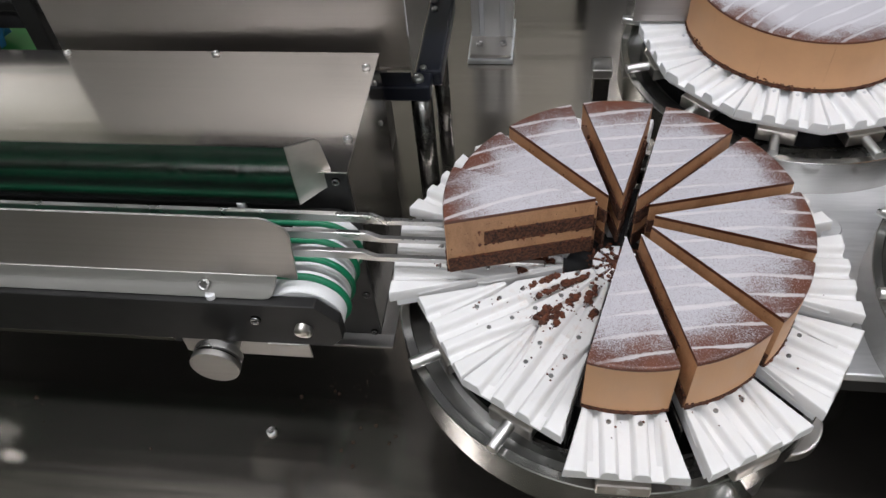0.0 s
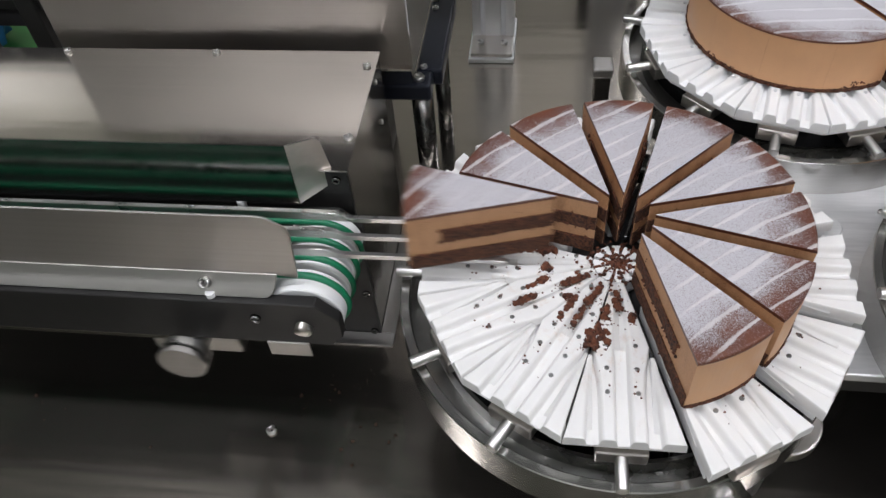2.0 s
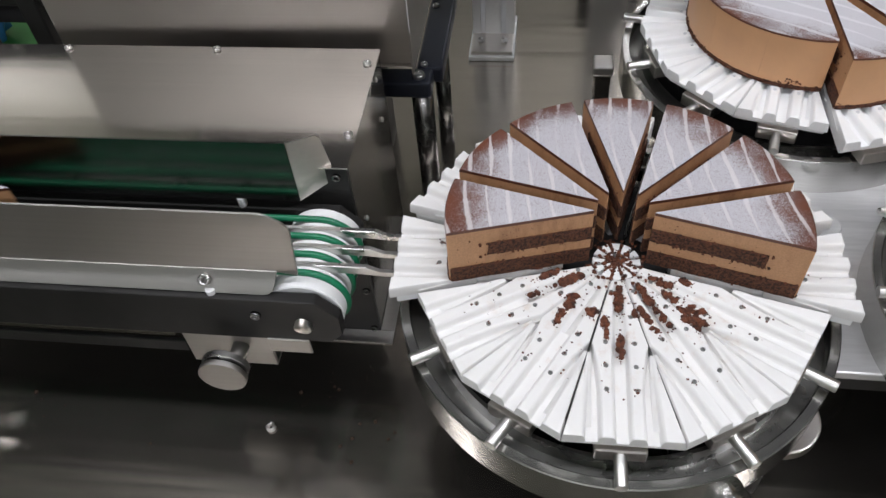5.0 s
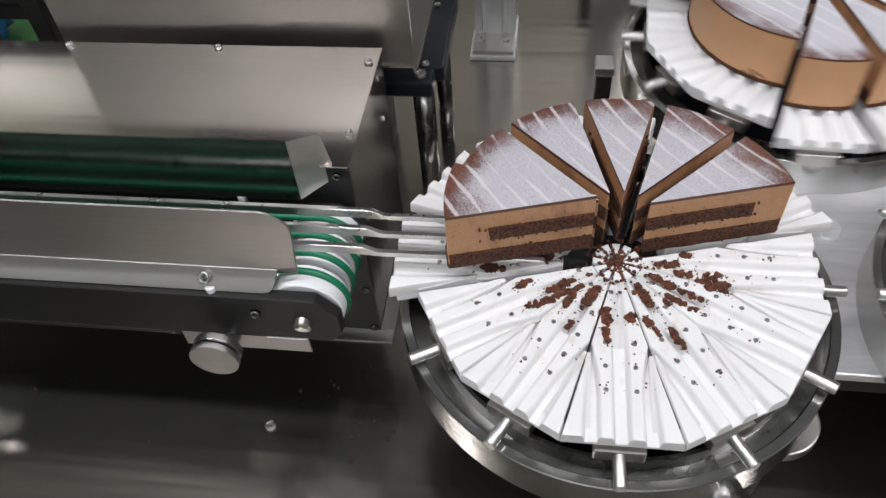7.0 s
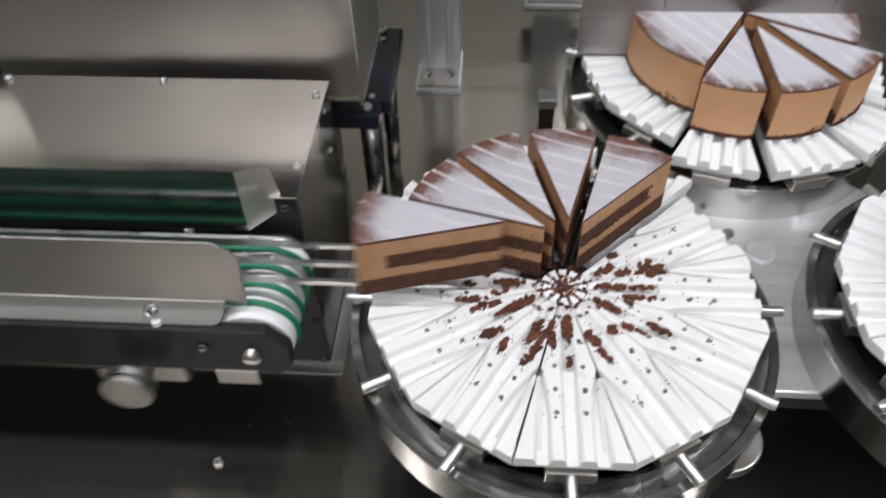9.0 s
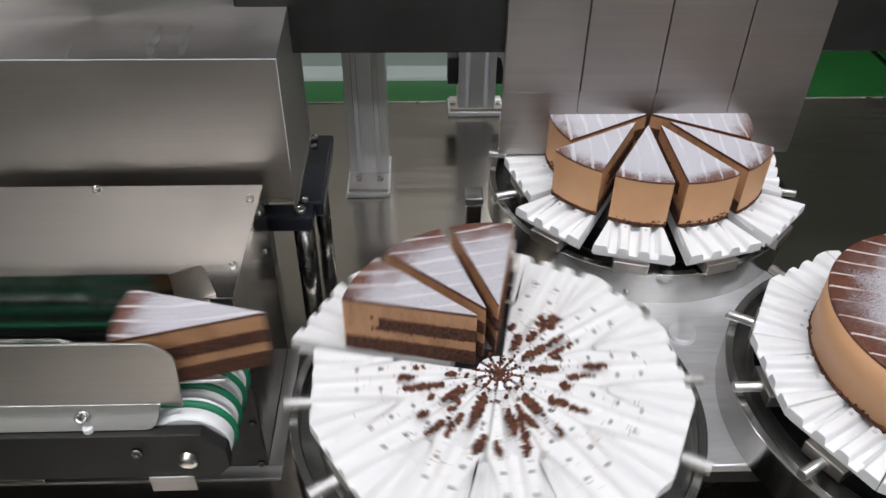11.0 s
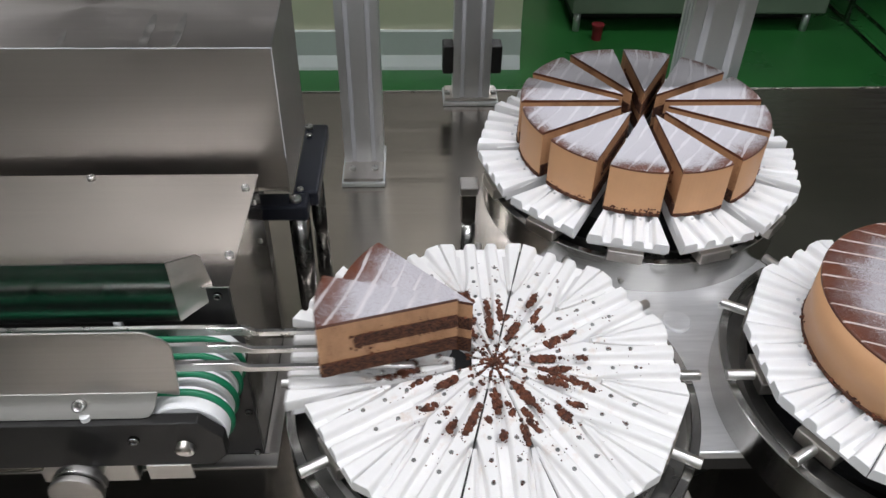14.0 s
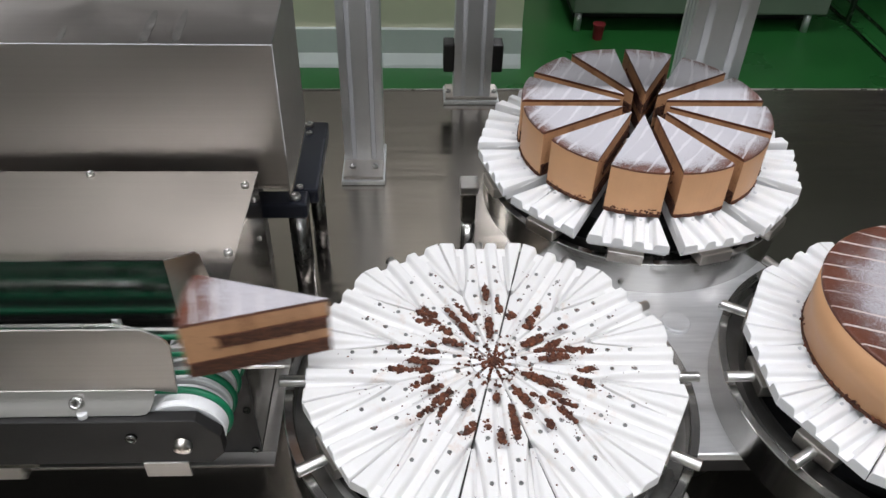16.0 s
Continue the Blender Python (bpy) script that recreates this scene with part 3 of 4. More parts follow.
def support_ring(c, label):
    """The fixed ring with its trough, under a rotary table."""
    t = thing("support_ring", label, "support ring", pose(c[0], c[1], 0), "table rings")
    R = RING_R
    part("rim", lathe(bmesh.new(), [(R - 0.0070, -0.0335), (R - 0.0062, -0.0327), (R + 0.0002, -0.0327), (R + 0.0010, -0.0335), (R + 0.0010, PLATE_Z), (R - 0.0070, PLATE_Z)], 180), M_RIM, t, "satin turned outer rim")
    part("trough", lathe(bmesh.new(), [(R - 0.006, -0.050), (R - 0.006, -0.054), (0.150, -0.054), (0.150, -0.036), (0.153, -0.036), (0.154, -0.050)], 96), M_TROUGH, t, "turned steel trough", False)
    # pan coloured near black, as the shade below the combs
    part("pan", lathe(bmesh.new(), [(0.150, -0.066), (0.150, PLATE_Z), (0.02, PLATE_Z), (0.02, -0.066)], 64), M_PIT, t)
    return t


def make_bar(k):
    """A white bar of a comb: a flat crest with eased edges beside slots that grow shallow towards the rim."""
    g, H = 0.0003, 0.0104
    sgn = -1 if k < 2 else 1
    inner = k in (1, 2)
    y0 = SLOT / 2 if inner else PITCH + SLOT / 2
    y1 = PITCH - SLOT / 2 if inner else 1.0
    x0 = TIP if inner else (y0 + g + 0.0022) / T15
    bend = (y1 + g) / T15 if inner else 0.12
    xs = sorted({x0, x0 + 0.0015, x0 + 0.006, bend, 0.10, 0.118, 0.132, 0.144, A - 0.0035, A - 0.0012, A - 0.0004, A})
    bm = bmesh.new()
    rings = []
    for x in xs:
        lo, hi = y0, min(y1, x * T15 - g)
        w = hi - lo
        drop = {A: 0.0005, A - 0.0004: 0.0001}.get(x, 0.0012 if x == x0 else 0.0)
        deep = min(float(np.interp(x, [0.03, 0.115, A], [0.0046, 0.0084, 0.0080])), w * 0.5)
        # half of a square-cut slot on each side that faces another bar of the comb
        full = min(0.0040, 0.20 * w)
        s_lo = full if x > x0 + 0.001 else full * 0.4
        s_hi = full * min(1.0, max(0.0, (x - bend) / 0.035)) if inner else 0.0
        ring = [(lo, -H), (lo, -deep)]
        ease = [(0.0, -deep), (0.0007, -0.55 * deep), (0.0015, -0.24 * deep), (0.0024, -0.07 * deep), (0.0036, 0.0)]
        e_hi = 1.0 if s_hi else 0.35
        ring += [(lo + s_lo + q, z - drop * (z > -deep)) for q, z in ease]
        ring += [(hi - s_hi - q * e_hi, z - drop * (z > -deep)) for q, z in ease[::-1]]
        ring += [(hi, -deep), (hi, -H)]
        ring = [(min(max(y, lo), hi), z) for y, z in ring]
        rings.append([bm.verts.new((x, sgn * y, z)) for y, z in ring])
    n = len(rings[0])
    for P, Q in zip(rings, rings[1:]):
        for j in range(n):
            bm.faces.new((P[j], P[(j + 1) % n], Q[(j + 1) % n], Q[j]))
    bm.faces.new(rings[0])
    bm.faces.new(rings[-1])
    bmesh.ops.recalc_face_normals(bm, faces=bm.faces)
    return bm


def make_bars(material):
    out = []
    for k in range(4):
        bm = make_bar(k)
        me = bpy.data.meshes.new("bar")
        bm.to_mesh(me)
        bm.free()
        me.materials.append(material)
        for p in me.polygons:
            p.use_smooth = len(p.vertices) == 4 and 0.08 < abs(p.normal.z) < 0.999
        out.append(me)
    return out


def web_mesh():
    g = 0.0003
    bm = prism(bmesh.new(), [(TIP, -TIP * T15 + g), (A - 0.005, -(A - 0.005) * T15 + g), (A - 0.005, (A - 0.005) * T15 - g), (TIP, TIP * T15 - g)], -0.0165, FLOOR_D, 0.0006, 1)
    me = bpy.data.meshes.new("comb")
    bm.to_mesh(me)
    bm.free()
    me.materials.append(M_WHITE)
    return me


def stud_mesh():
    bm = bmesh.new()
    lathe(bm, [(0.0008, -0.002), (0.0018, -0.002), (0.0018, 0.0006), (0.0014, 0.0010), (0.0008, 0.0010)], 12)
    cyl(bm, (0, 0, -0.002), (0, 0, 0.0003), 0.0008, 6)
    me = bpy.data.meshes.new("stud")
    bm.to_mesh(me)
    bm.free()
    me.materials.append(M_SCREW)
    return me


def bracket_mesh():
    bm = boxed(A - 0.036, A + 0.0015, -0.018, 0.018, -0.0300, -0.0166, 0.0008, 1)
    me = bpy.data.meshes.new("bracket")
    bm.to_mesh(me)
    bm.free()
    me.materials.append(M_STEEL)
    return me


def rod_mesh():
    bm = cyl(bmesh.new(), (0.09, 0, -0.0235), (0.1800, 0, -0.0235), 0.0047, 20, None, 0.0006)
    me = bpy.data.meshes.new("guide_rod")
    bm.to_mesh(me)
    bm.free()
    me.materials.append(M_CHROME)
    for p in me.polygons:
        p.use_smooth = len(p.vertices) == 4
    return me


ME_BARS, ME_SOILED_BARS = make_bars(M_WHITE), make_bars(M_SOILED)
ME_WEB, ME_STUD, ME_BRACKET, ME_ROD = web_mesh(), stud_mesh(), bracket_mesh(), rod_mesh()
ME_CLEAN_STUD = ME_STUD.copy()
ME_CLEAN_STUD.materials[0] = M_SLOT
STUDS = [(0.118, -0.0106), (0.118, 0.0106), (0.0985, -0.0106), (0.0985, 0.0106), (0.0785, -0.0104), (0.0785, 0.0104), (0.0550, 0.0088), (0.0320, -0.0052)]


def lump(bm, x, y, z, r, rng, flat=0.6):
    """A crumb: a small crumpled ball."""
    res = bmesh.ops.create_icosphere(bm, subdivisions=1, radius=1.0)
    turn = Euler((rng.uniform(0, 6), rng.uniform(0, 6), rng.uniform(0, 6))).to_matrix()
    for v in res["verts"]:
        q = turn @ v.co * r * rng.uniform(0.65, 1.25)
        v.co = Vector((x + q.x, y + q.y, z + q.z * flat))


def crumbs_part(parent, rng, amount):
    """Crumbs left on a comb: compact torn lumps pressed along the bars, and single bits round them."""
    bm = bmesh.new()
    for _ in range(amount):
        x0 = rng.uniform(0.036, 0.082)
        rows = [y for y in (-0.0104, 0.0104, -0.0165, 0.0165, 0.0) if abs(y) < x0 * T15 - 0.002]
        y0 = rng.choice(rows or [0.0]) + rng.gauss(0, 0.0012)
        ln = rng.choice((0.005, 0.008, 0.013, 0.019, 0.025))
        wd = rng.uniform(0.0022, 0.0042)
        lean = rng.uniform(-0.12, 0.12)
        # a compact mass, thick in its middle
        for _ in range(int(ln * 3600) + 12):
            f = rng.uniform(-1, 1)
            x = x0 + 0.5 * ln * f
            taper = math.sqrt(max(0.05, 1 - f * f)) * (0.75 + 0.5 * noise.noise(Vector((x * 260, y0 * 400, 1.7))))
            y = y0 + lean * (x - x0) + rng.uniform(-1, 1) * wd * taper
            y = max(-x * T15, min(x * T15, y))
            if noise.noise(Vector((x * 330, y * 330, 4.2 + y0 * 90))) < -0.16:
                continue
            lump(bm, x, y, rng.uniform(-0.0006, 0.0013), rng.uniform(0.0009, 0.0025), rng, 0.75)
        # bits torn off, most of them outwards
        for _ in range(9):
            x = x0 + 0.5 * ln * rng.choice((1, 1, -1)) * rng.uniform(0.9, 1.7)
            lump(bm, x, y0 + rng.gauss(0, wd * 0.8), 0.0, rng.uniform(0.0003, 0.0010), rng)
    for _ in range(int(amount * 3.0)):
        x = rng.uniform(0.03, 0.130)
        y = rng.uniform(-0.95, 0.95) * x * T15
        lump(bm, x, y, 0.0, rng.uniform(0.0003, 0.0010), rng)
    # crumbs caught round the screws
    for sx, sy in STUDS:
        if rng.random() < 0.45:
            for _ in range(rng.randint(2, 5)):
                lump(bm, sx + rng.gauss(0, 0.0016), sy + rng.gauss(0, 0.0013), 0.0004, rng.uniform(0.0004, 0.0012), rng)
    for _ in range(4):
        x = rng.uniform(0.020, 0.034)
        lump(bm, x, rng.uniform(-1, 1) * x * T15, 0.0, rng.uniform(0.0008, 0.0022), rng)
    return tagged(part("crumb_scatter", bm, M_CRUMB, parent, "dark chocolate cake crumbs"), kind="stuff")


def rotary_table(c, label, seed, crumb):
    """A turning table of twelve combs that slide outwards; returns it and its combs by angle index."""
    rng = random.Random(seed)
    t = thing("rotary_table", label, "rotary table", pose(c[0], c[1], 0), "rotary tables")
    # hub colour holds the shade under the combs
    part("hub", lathe(bmesh.new(), [(0.008, -0.017), (0.070, -0.017), (0.118, -0.03), (0.118, -0.064), (0.008, -0.064)], 48), M_PIT, t, "hub under the combs, coloured near black for the shade there")
    part("boss_disc", lathe(bmesh.new(), [(0.0012, -0.017), (0.0188, -0.017), (0.0188, -0.0075), (0.0012, -0.0075)], 40), M_WHITE, t)
    w = bmesh.new()
    prism(w, [(0.0055, -0.0007), (0.0187, -0.0034), (0.0187, 0.0034), (0.0055, 0.0007)], -0.0098, -0.0006, 0.0005, 2)
    fin = part("finger", w, M_WHITE, t)
    for i in range(1, 12):
        again(fin, t, pose(0, 0, 0, 0, 0, 30 * i))
    if crumb:
        cb = bmesh.new()
        for _ in range(330):
            q = radians(30 * rng.randint(0, 11) + 15 + rng.gauss(0, 6))
            r = 0.024 * rng.random() ** 0.8
            lump(cb, r * math.cos(q), r * math.sin(q), rng.uniform(-0.004, 0.0004), rng.uniform(0.0006, 0.0020), rng)
        for _ in range(110):
            q, r = rng.uniform(0, 2 * math.pi), 0.0115 * rng.random() ** 0.6
            lump(cb, r * math.cos(q), r * math.sin(q), rng.uniform(-0.003, 0.0008), rng.uniform(0.0008, 0.0021), rng)
        tagged(part("crumb_scatter", cb, M_CRUMB, t, "dark chocolate cake crumbs"), kind="stuff")
    combs = []
    for i in range(12):
        a = 30.0 * i
        rod = new("guide_rod", ME_ROD)
        rod.parent = t
        rod.matrix_basis = pose(0, 0, 0, 0, 0, a)
        rod["label"] = "bright steel guide rod"
        cb = new("comb", ME_WEB)
        cb.parent = t
        cb.matrix_basis = pose(0, 0, 0, 0, 0, a)
        cb["label"] = "white plastic comb of four bars"
        for me in ME_SOILED_BARS if crumb else ME_BARS:
            b = new("bar", me)
            b.parent = cb
        br = new("bracket", ME_BRACKET)
        br.parent = cb
        br["label"] = "steel slide bracket"
        for sx, sy in STUDS:
            s = new("stud", ME_STUD if crumb else ME_CLEAN_STUD)
            s.parent = cb
            s.location = (sx, sy, 0)
        if crumb:
            crumbs_part(cb, rng, crumb)
        combs.append(cb)
    return t, combs


near_ring = support_ring(NEAR, "polished steel ring under the table being emptied")
for q, thick, top in ((255, 0.0009, -0.0012), (75, 0.0009, -0.0012), (285, 0.0004, -0.0025)):
    strip = part("divider_strip", boxed(0.030, 0.148, -thick, thick, -0.060, top, 0.0003, 1), M_STUD, near_ring, "thin dark steel strip between two combs")
    strip.matrix_basis = pose(0, 0, 0, 0, 0, q)
far_ring = support_ring(FAR, "polished steel ring under the cutting table")
support_ring(RIGHT, "polished steel ring under the waiting table")
part("block_cap", boxed(-0.206, -0.184, -0.014, 0.012, -0.0618, -0.050, 0.002), M_GUARD, far_ring, "pale steel cap")
part("side_block", boxed(-0.204, -0.186, -0.012, 0.014, -0.104, -0.062, 0.002), M_DECK, far_ring, "dark steel stop block")
bs = cyl(bmesh.new(), (-0.195, -0.014, DECK), (-0.195, -0.014, -0.104), 0.009, 20)
part("side_post", bs, M_RING, far_ring, "turned post", True)

deck_crumbs()
NEAR_TABLE, NEAR_COMBS = rotary_table(NEAR, "white comb table carrying cut cake slices and crumbs", 3, 6)
FAR_TABLE, FAR_COMBS = rotary_table(FAR, "white comb table under the cake being cut", 5, 0)
RIGHT_TABLE, RIGHT_COMBS = rotary_table(RIGHT, "white comb table under a whole uncut cake", 7, 0)
FAR_TABLE.matrix_basis = pose(FAR[0], FAR[1], 0, 0, 0, 15)
RIGHT_TABLE.matrix_basis = pose(RIGHT[0], RIGHT[1], 0, 0, 0, 0)

# ---------------------------------------------------------------- cakes
CR, CH = 0.1125, 0.0565


def ring_wedge(bm, r0, r1, a0, a1, z0, z1, n=10, round_top=0.0, proud=0.0, rough=0.0, rng=None, nz=1):
    """A wedge between two angles (degrees), proud of the cut faces by some metres, with a rounded upper rim."""
    mid = radians((a0 + a1) / 2)
    h = radians((a1 - a0) / 2)
    full = a1 - a0 > 359
    prof = [(r1, z0)]
    for j in range(1, nz + 1):
        prof.append((r1, z0 + (z1 - round_top - z0) * j / nz))
    if round_top:
        for j in range(1, 4):
            b = radians(30 * j)
            prof.append((r1 - round_top + round_top * math.cos(b), z1 - round_top + round_top * math.sin(b)))
    cols = []
    k = n if full else n + 1
    for i in range(k):
        a = -h + 2 * h * i / n
        col = []
        for r, z in prof:
            rr = r + (rng.uniform(-rough, rough) if rough else 0)
            x, y = rr * math.cos(a), rr * math.sin(a)
            if not full:
                y += proud * (2 * i / n - 1)
            col.append(bm.verts.new((x, y, z + (rng.uniform(-rough, rough) * 0.6 if rough and z not in (z0,) else 0))))
        cols.append(col)
    m = len(prof)
    for i in range(n):
        P, Q = cols[i], cols[(i + 1) % k]
        for j in range(m - 1):
            bm.faces.new((P[j], Q[j], Q[j + 1], P[j + 1]))
    if full:
        bm.faces.new([c[-1] for c in cols])
        bm.faces.new([c[0] for c in cols][::-1])
    else:
        # cut faces with steps along the radius
        steps = 14
        sides = []
        for s, col in ((0, cols[0]), (1, cols[-1])):
            sgn = -1 if s == 0 else 1
            rows = [col]
            for q in range(1, steps + 1):
                f = q / steps
                row = []
                for j, v in enumerate(col):
                    r = r0 + (prof[j][0] - r0) * (1 - f)
                    a = h * sgn
                    jit = rng.uniform(-rough, rough) * 0.7 if rough and q < steps else 0
                    row.append(bm.verts.new((r * math.cos(a), r * math.sin(a) + sgn * proud + jit, v.co.z)))
                rows.append(row)
            for q in range(steps):
                for j in range(m - 1):
                    f4 = (rows[q][j], rows[q][j + 1], rows[q + 1][j + 1], rows[q + 1][j])
                    bm.faces.new(f4 if s == 0 else f4[::-1])
            sides.append(rows)
        L, Rr = sides
        for j in range(m - 1):
            bm.faces.new((L[-1][j], L[-1][j + 1], Rr[-1][j + 1], Rr[-1][j]))
        top = [r[-1] for r in L[::-1]] + [c[-1] for c in cols[1:-1]] + [r[-1] for r in Rr]
        bot = [r[0] for r in L[::-1]] + [c[0] for c in cols[1:-1]] + [r[0] for r in Rr]
        bm.faces.new(top)
        bm.faces.new(bot[::-1])
        bmesh.ops.transform(bm, matrix=Matrix.Rotation(mid, 4, "Z"), verts=bm.verts)
    bmesh.ops.recalc_face_normals(bm, faces=bm.faces)
    return bm


def edge_crumbs(parent, a0, a1, rng, amount):
    bm = bmesh.new()
    for _ in range(amount):
        a = radians(rng.uniform(a0 + 0.5, a1 - 0.5))
        r = CR - rng.uniform(-0.0008, 0.001)
        climb = max(0.0, noise.noise(Vector((math.cos(a), math.sin(a), 0.37 * a0 % 5)) * 5.0)) * 0.009
        lump(bm, r * math.cos(a), r * math.sin(a), rng.uniform(0.0, 0.0042 + climb), rng.uniform(0.0006, 0.0017), rng, 0.8)
    tagged(part("crumb_rim", bm, M_CRUMB, parent, "crumbs along the lower edge"), kind="stuff")


def face_crumbs(parent, a0, a1, rng):
    """Torn sponge and dragged crumbs on the two cut faces."""
    bm = bmesh.new()
    for a, s in ((a0, -1), (a1, 1)):
        c, d = math.cos(radians(a)), math.sin(radians(a))
        off = s * 0.0010
        for _ in range(115):
            q = rng.random()
            r = rng.uniform(0.006, CR - 0.002)
            if q < 0.34:
                z = 0.0150 + rng.gauss(0, 0.0008)
            elif q < 0.82:
                r = min(r, 0.088)
                z = rng.choice((0.0262, 0.0392)) + rng.gauss(0, 0.0009)
            else:
                z = rng.uniform(0.003, CH - 0.006)
            lump(bm, r * c - off * d, r * d + off * c, z, rng.uniform(0.0004, 0.0014) * (0.5 if q > 0.82 else 1), rng, 0.8)
    tagged(part("crumb_smear", bm, M_CRUMB, parent, "torn crumbs on the cut faces"), kind="stuff")


def cake_slice(angle, m_glaze, rng, label, group):
    """One twelfth of a cake; its own space is the whole cake's."""
    t = thing("cake_slice", label, "cake slice", None, group)
    a0, a1 = angle - 15, angle + 15
    part("mousse", ring_wedge(bmesh.new(), 0.001, CR, a0, a1, 0.002, CH - 0.0030, 12), M_CUT, t, "smooth light brown chocolate mousse")
    part("base_layer", ring_wedge(bmesh.new(), 0.001, CR - 0.0006, a0, a1, 0.0, 0.0150, 12, 0, 0.0009, 0.0006, rng, 3), M_SPONGE, t, "dark crumbly chocolate base")
    cover = ring_wedge(bmesh.new(), CR - 0.0030, CR + 0.0004, a0, a1, 0.0040, CH - 0.0030, 12, 0, -0.0001)
    part("outer_coat", cover, M_MOUSSE, t)
    part("sponge_layer", ring_wedge(bmesh.new(), 0.001, 0.086 + rng.uniform(-0.006, 0.005), a0, a1, 0.0262, 0.0392, 10, 0, 0.0011, 0.0009, rng, 3), M_SPONGE, t, "dark chocolate sponge layer")
    part("glaze", ring_wedge(bmesh.new(), 0.001, CR + 0.0005, a0, a1, CH - 0.0030, CH, 14, 0.0022), m_glaze, t, "brown glaze dusted with sugar and pale trails")
    part("base_rim", ring_wedge(bmesh.new(), CR - 0.004, CR + 0.0009, a0, a1, 0.0, 0.0038, 16, 0, -0.0002, 0.0008, rng, 2), M_SPONGE, t, "dark ragged edge of the base")
    edge_crumbs(t, a0, a1, rng, 105)
    face_crumbs(t, a0, a1, rng)
    return t


rng = random.Random(21)
NEAR_SLICES = [cake_slice(180 - 30 * j, M_GLAZE_A, rng, "slice of chocolate mousse cake dusted with sugar", "slices of the emptied table") for j in range(10)]
FAR_SLICES = [cake_slice(15 + 30 * j, M_GLAZE_B, rng, "slice of sugared chocolate cake on the cutting table", "slices of the cut cake") for j in range(12)]
whole = thing("whole_cake", "whole uncut chocolate mousse cake with pale sugar trails", "cake", pose(RIGHT[0], RIGHT[1], 0))
part("mousse", ring_wedge(bmesh.new(), 0, CR, 0, 360, 0.0038, CH - 0.0014, 96), M_MOUSSE, whole, "", True)
part("base_layer", ring_wedge(bmesh.new(), 0, CR + 0.0003, 0, 360, 0, 0.0039, 160, 0, 0, 0.0006, rng, 2), M_SPONGE, whole)
part("glaze", ring_wedge(bmesh.new(), 0, CR + 0.0003, 0, 360, CH - 0.003, CH, 120, 0.0022), M_GLAZE_C, whole, "brown glaze dusted with sugar and pale trails")
edge_crumbs(whole, 0, 360, rng, 520)

# ---------------------------------------------------------------- conveyor
CONV_L = -6.4
cv = thing("belt_conveyor", "black conveyor with green round belts on white pulleys", "conveyor")
PX, PZ, PR, BR = -0.2525, -0.0365, 0.0325, 0.0330
BELT_Y = [-0.0252, -0.0055, 0.0142, 0.0339]
for by in BELT_Y:
    bm = bmesh.new()
    w = 0.0078
    # the outer pulleys are broader towards the side plates
    w0, w1 = 0.0140 if by == BELT_Y[-1] else w, 0.0150 if by == BELT_Y[0] else w
    prof = [(PR - 0.001, -w0), (PR, -w0 + 0.001), (PR, -0.0034), (PR - 0.0022, -0.0018), (PR - 0.0022, 0.0018), (PR, 0.0034), (PR, w1 - 0.001), (PR - 0.001, w1), (0.006, w1), (0.006, -w0)]
    lathe(bm, prof, 56)
    bmesh.ops.transform(bm, matrix=pose(PX, by, PZ, 90), verts=bm.verts)
    part("pulley", bm, M_WHITE, cv, "white plastic pulley", False)
    pts = [(CONV_L, by, PZ + BR)] + [(PX + BR * math.sin(radians(a)), by, PZ + BR * math.cos(radians(a))) for a in range(0, 181, 9)] + [(CONV_L, by, PZ - BR)]
    part("belt", tube(bmesh.new(), pts, 0.003, 10), M_GREEN, cv, "green round belt", True)
part("spacer_drum", cyl(bmesh.new(), (PX, -0.0330, PZ), (PX, 0.0420, PZ), 0.0185, 40), M_WHITE, cv, "white plastic drum between the pulleys", True)
bm = cyl(bmesh.new(), (PX, -0.0585, PZ), (PX, 0.062, PZ), 0.0062, 20)
part("axle", bm, M_STEEL, cv, "", True)


def end_plate(y0, y1, name):
    """A long side plate with a chamfered front end."""
    o = [(CONV_L, -0.063), (-0.232, -0.063), (-0.2205, -0.050), (-0.2205, -0.028), (-0.2380, -0.0085), (CONV_L, -0.0085)]
    bm = prism(bmesh.new(), o, 0, y1 - y0, 0.0008, 1)
    bmesh.ops.transform(bm, matrix=Matrix(((1, 0, 0, 0), (0, 0, -1, y1), (0, 1, 0, 0), (0, 0, 0, 1))), verts=bm.verts)
    bmesh.ops.recalc_face_normals(bm, faces=bm.faces)
    return part(name, bm, M_BLACK, cv, "black anodised side plate")


end_plate(-0.0525, -0.0425, "side_plate")
end_plate(0.049, 0.057, "side_plate")
bm = lathe(bmesh.new(), [(0.0029, 0.0), (0.0064, 0.0), (0.0064, 0.0044), (0.0058, 0.0052), (0.0032, 0.0052), (0.0029, 0.0048), (0.0029, 0.0)][:-1], 32)
cyl(bm, (0, 0, 0), (0, 0, 0.0012), 0.0029, 6)
bmesh.ops.transform(bm, matrix=pose(PX + 0.002, -0.0525, PZ - 0.002, 90), verts=bm.verts)
part("axle_screw", bm, M_CHROME, cv, "socket screw")
bolt(cv, (-0.2905, -0.0525, -0.0275), "-y", 1.35, "side_screw", M_STUD)
# bed colour carries the shade between the belts
part("bed", boxed(-0.690, -0.30, -0.0340, 0.049, -0.062, -0.030), M_PIT, cv, "inner bed, coloured near black for the shade between the belts")
part("bed", boxed(CONV_L, -1.05, -0.0340, 0.049, -0.062, -0.030), M_PIT, cv, "inner bed, coloured near black for the shade between the belts")
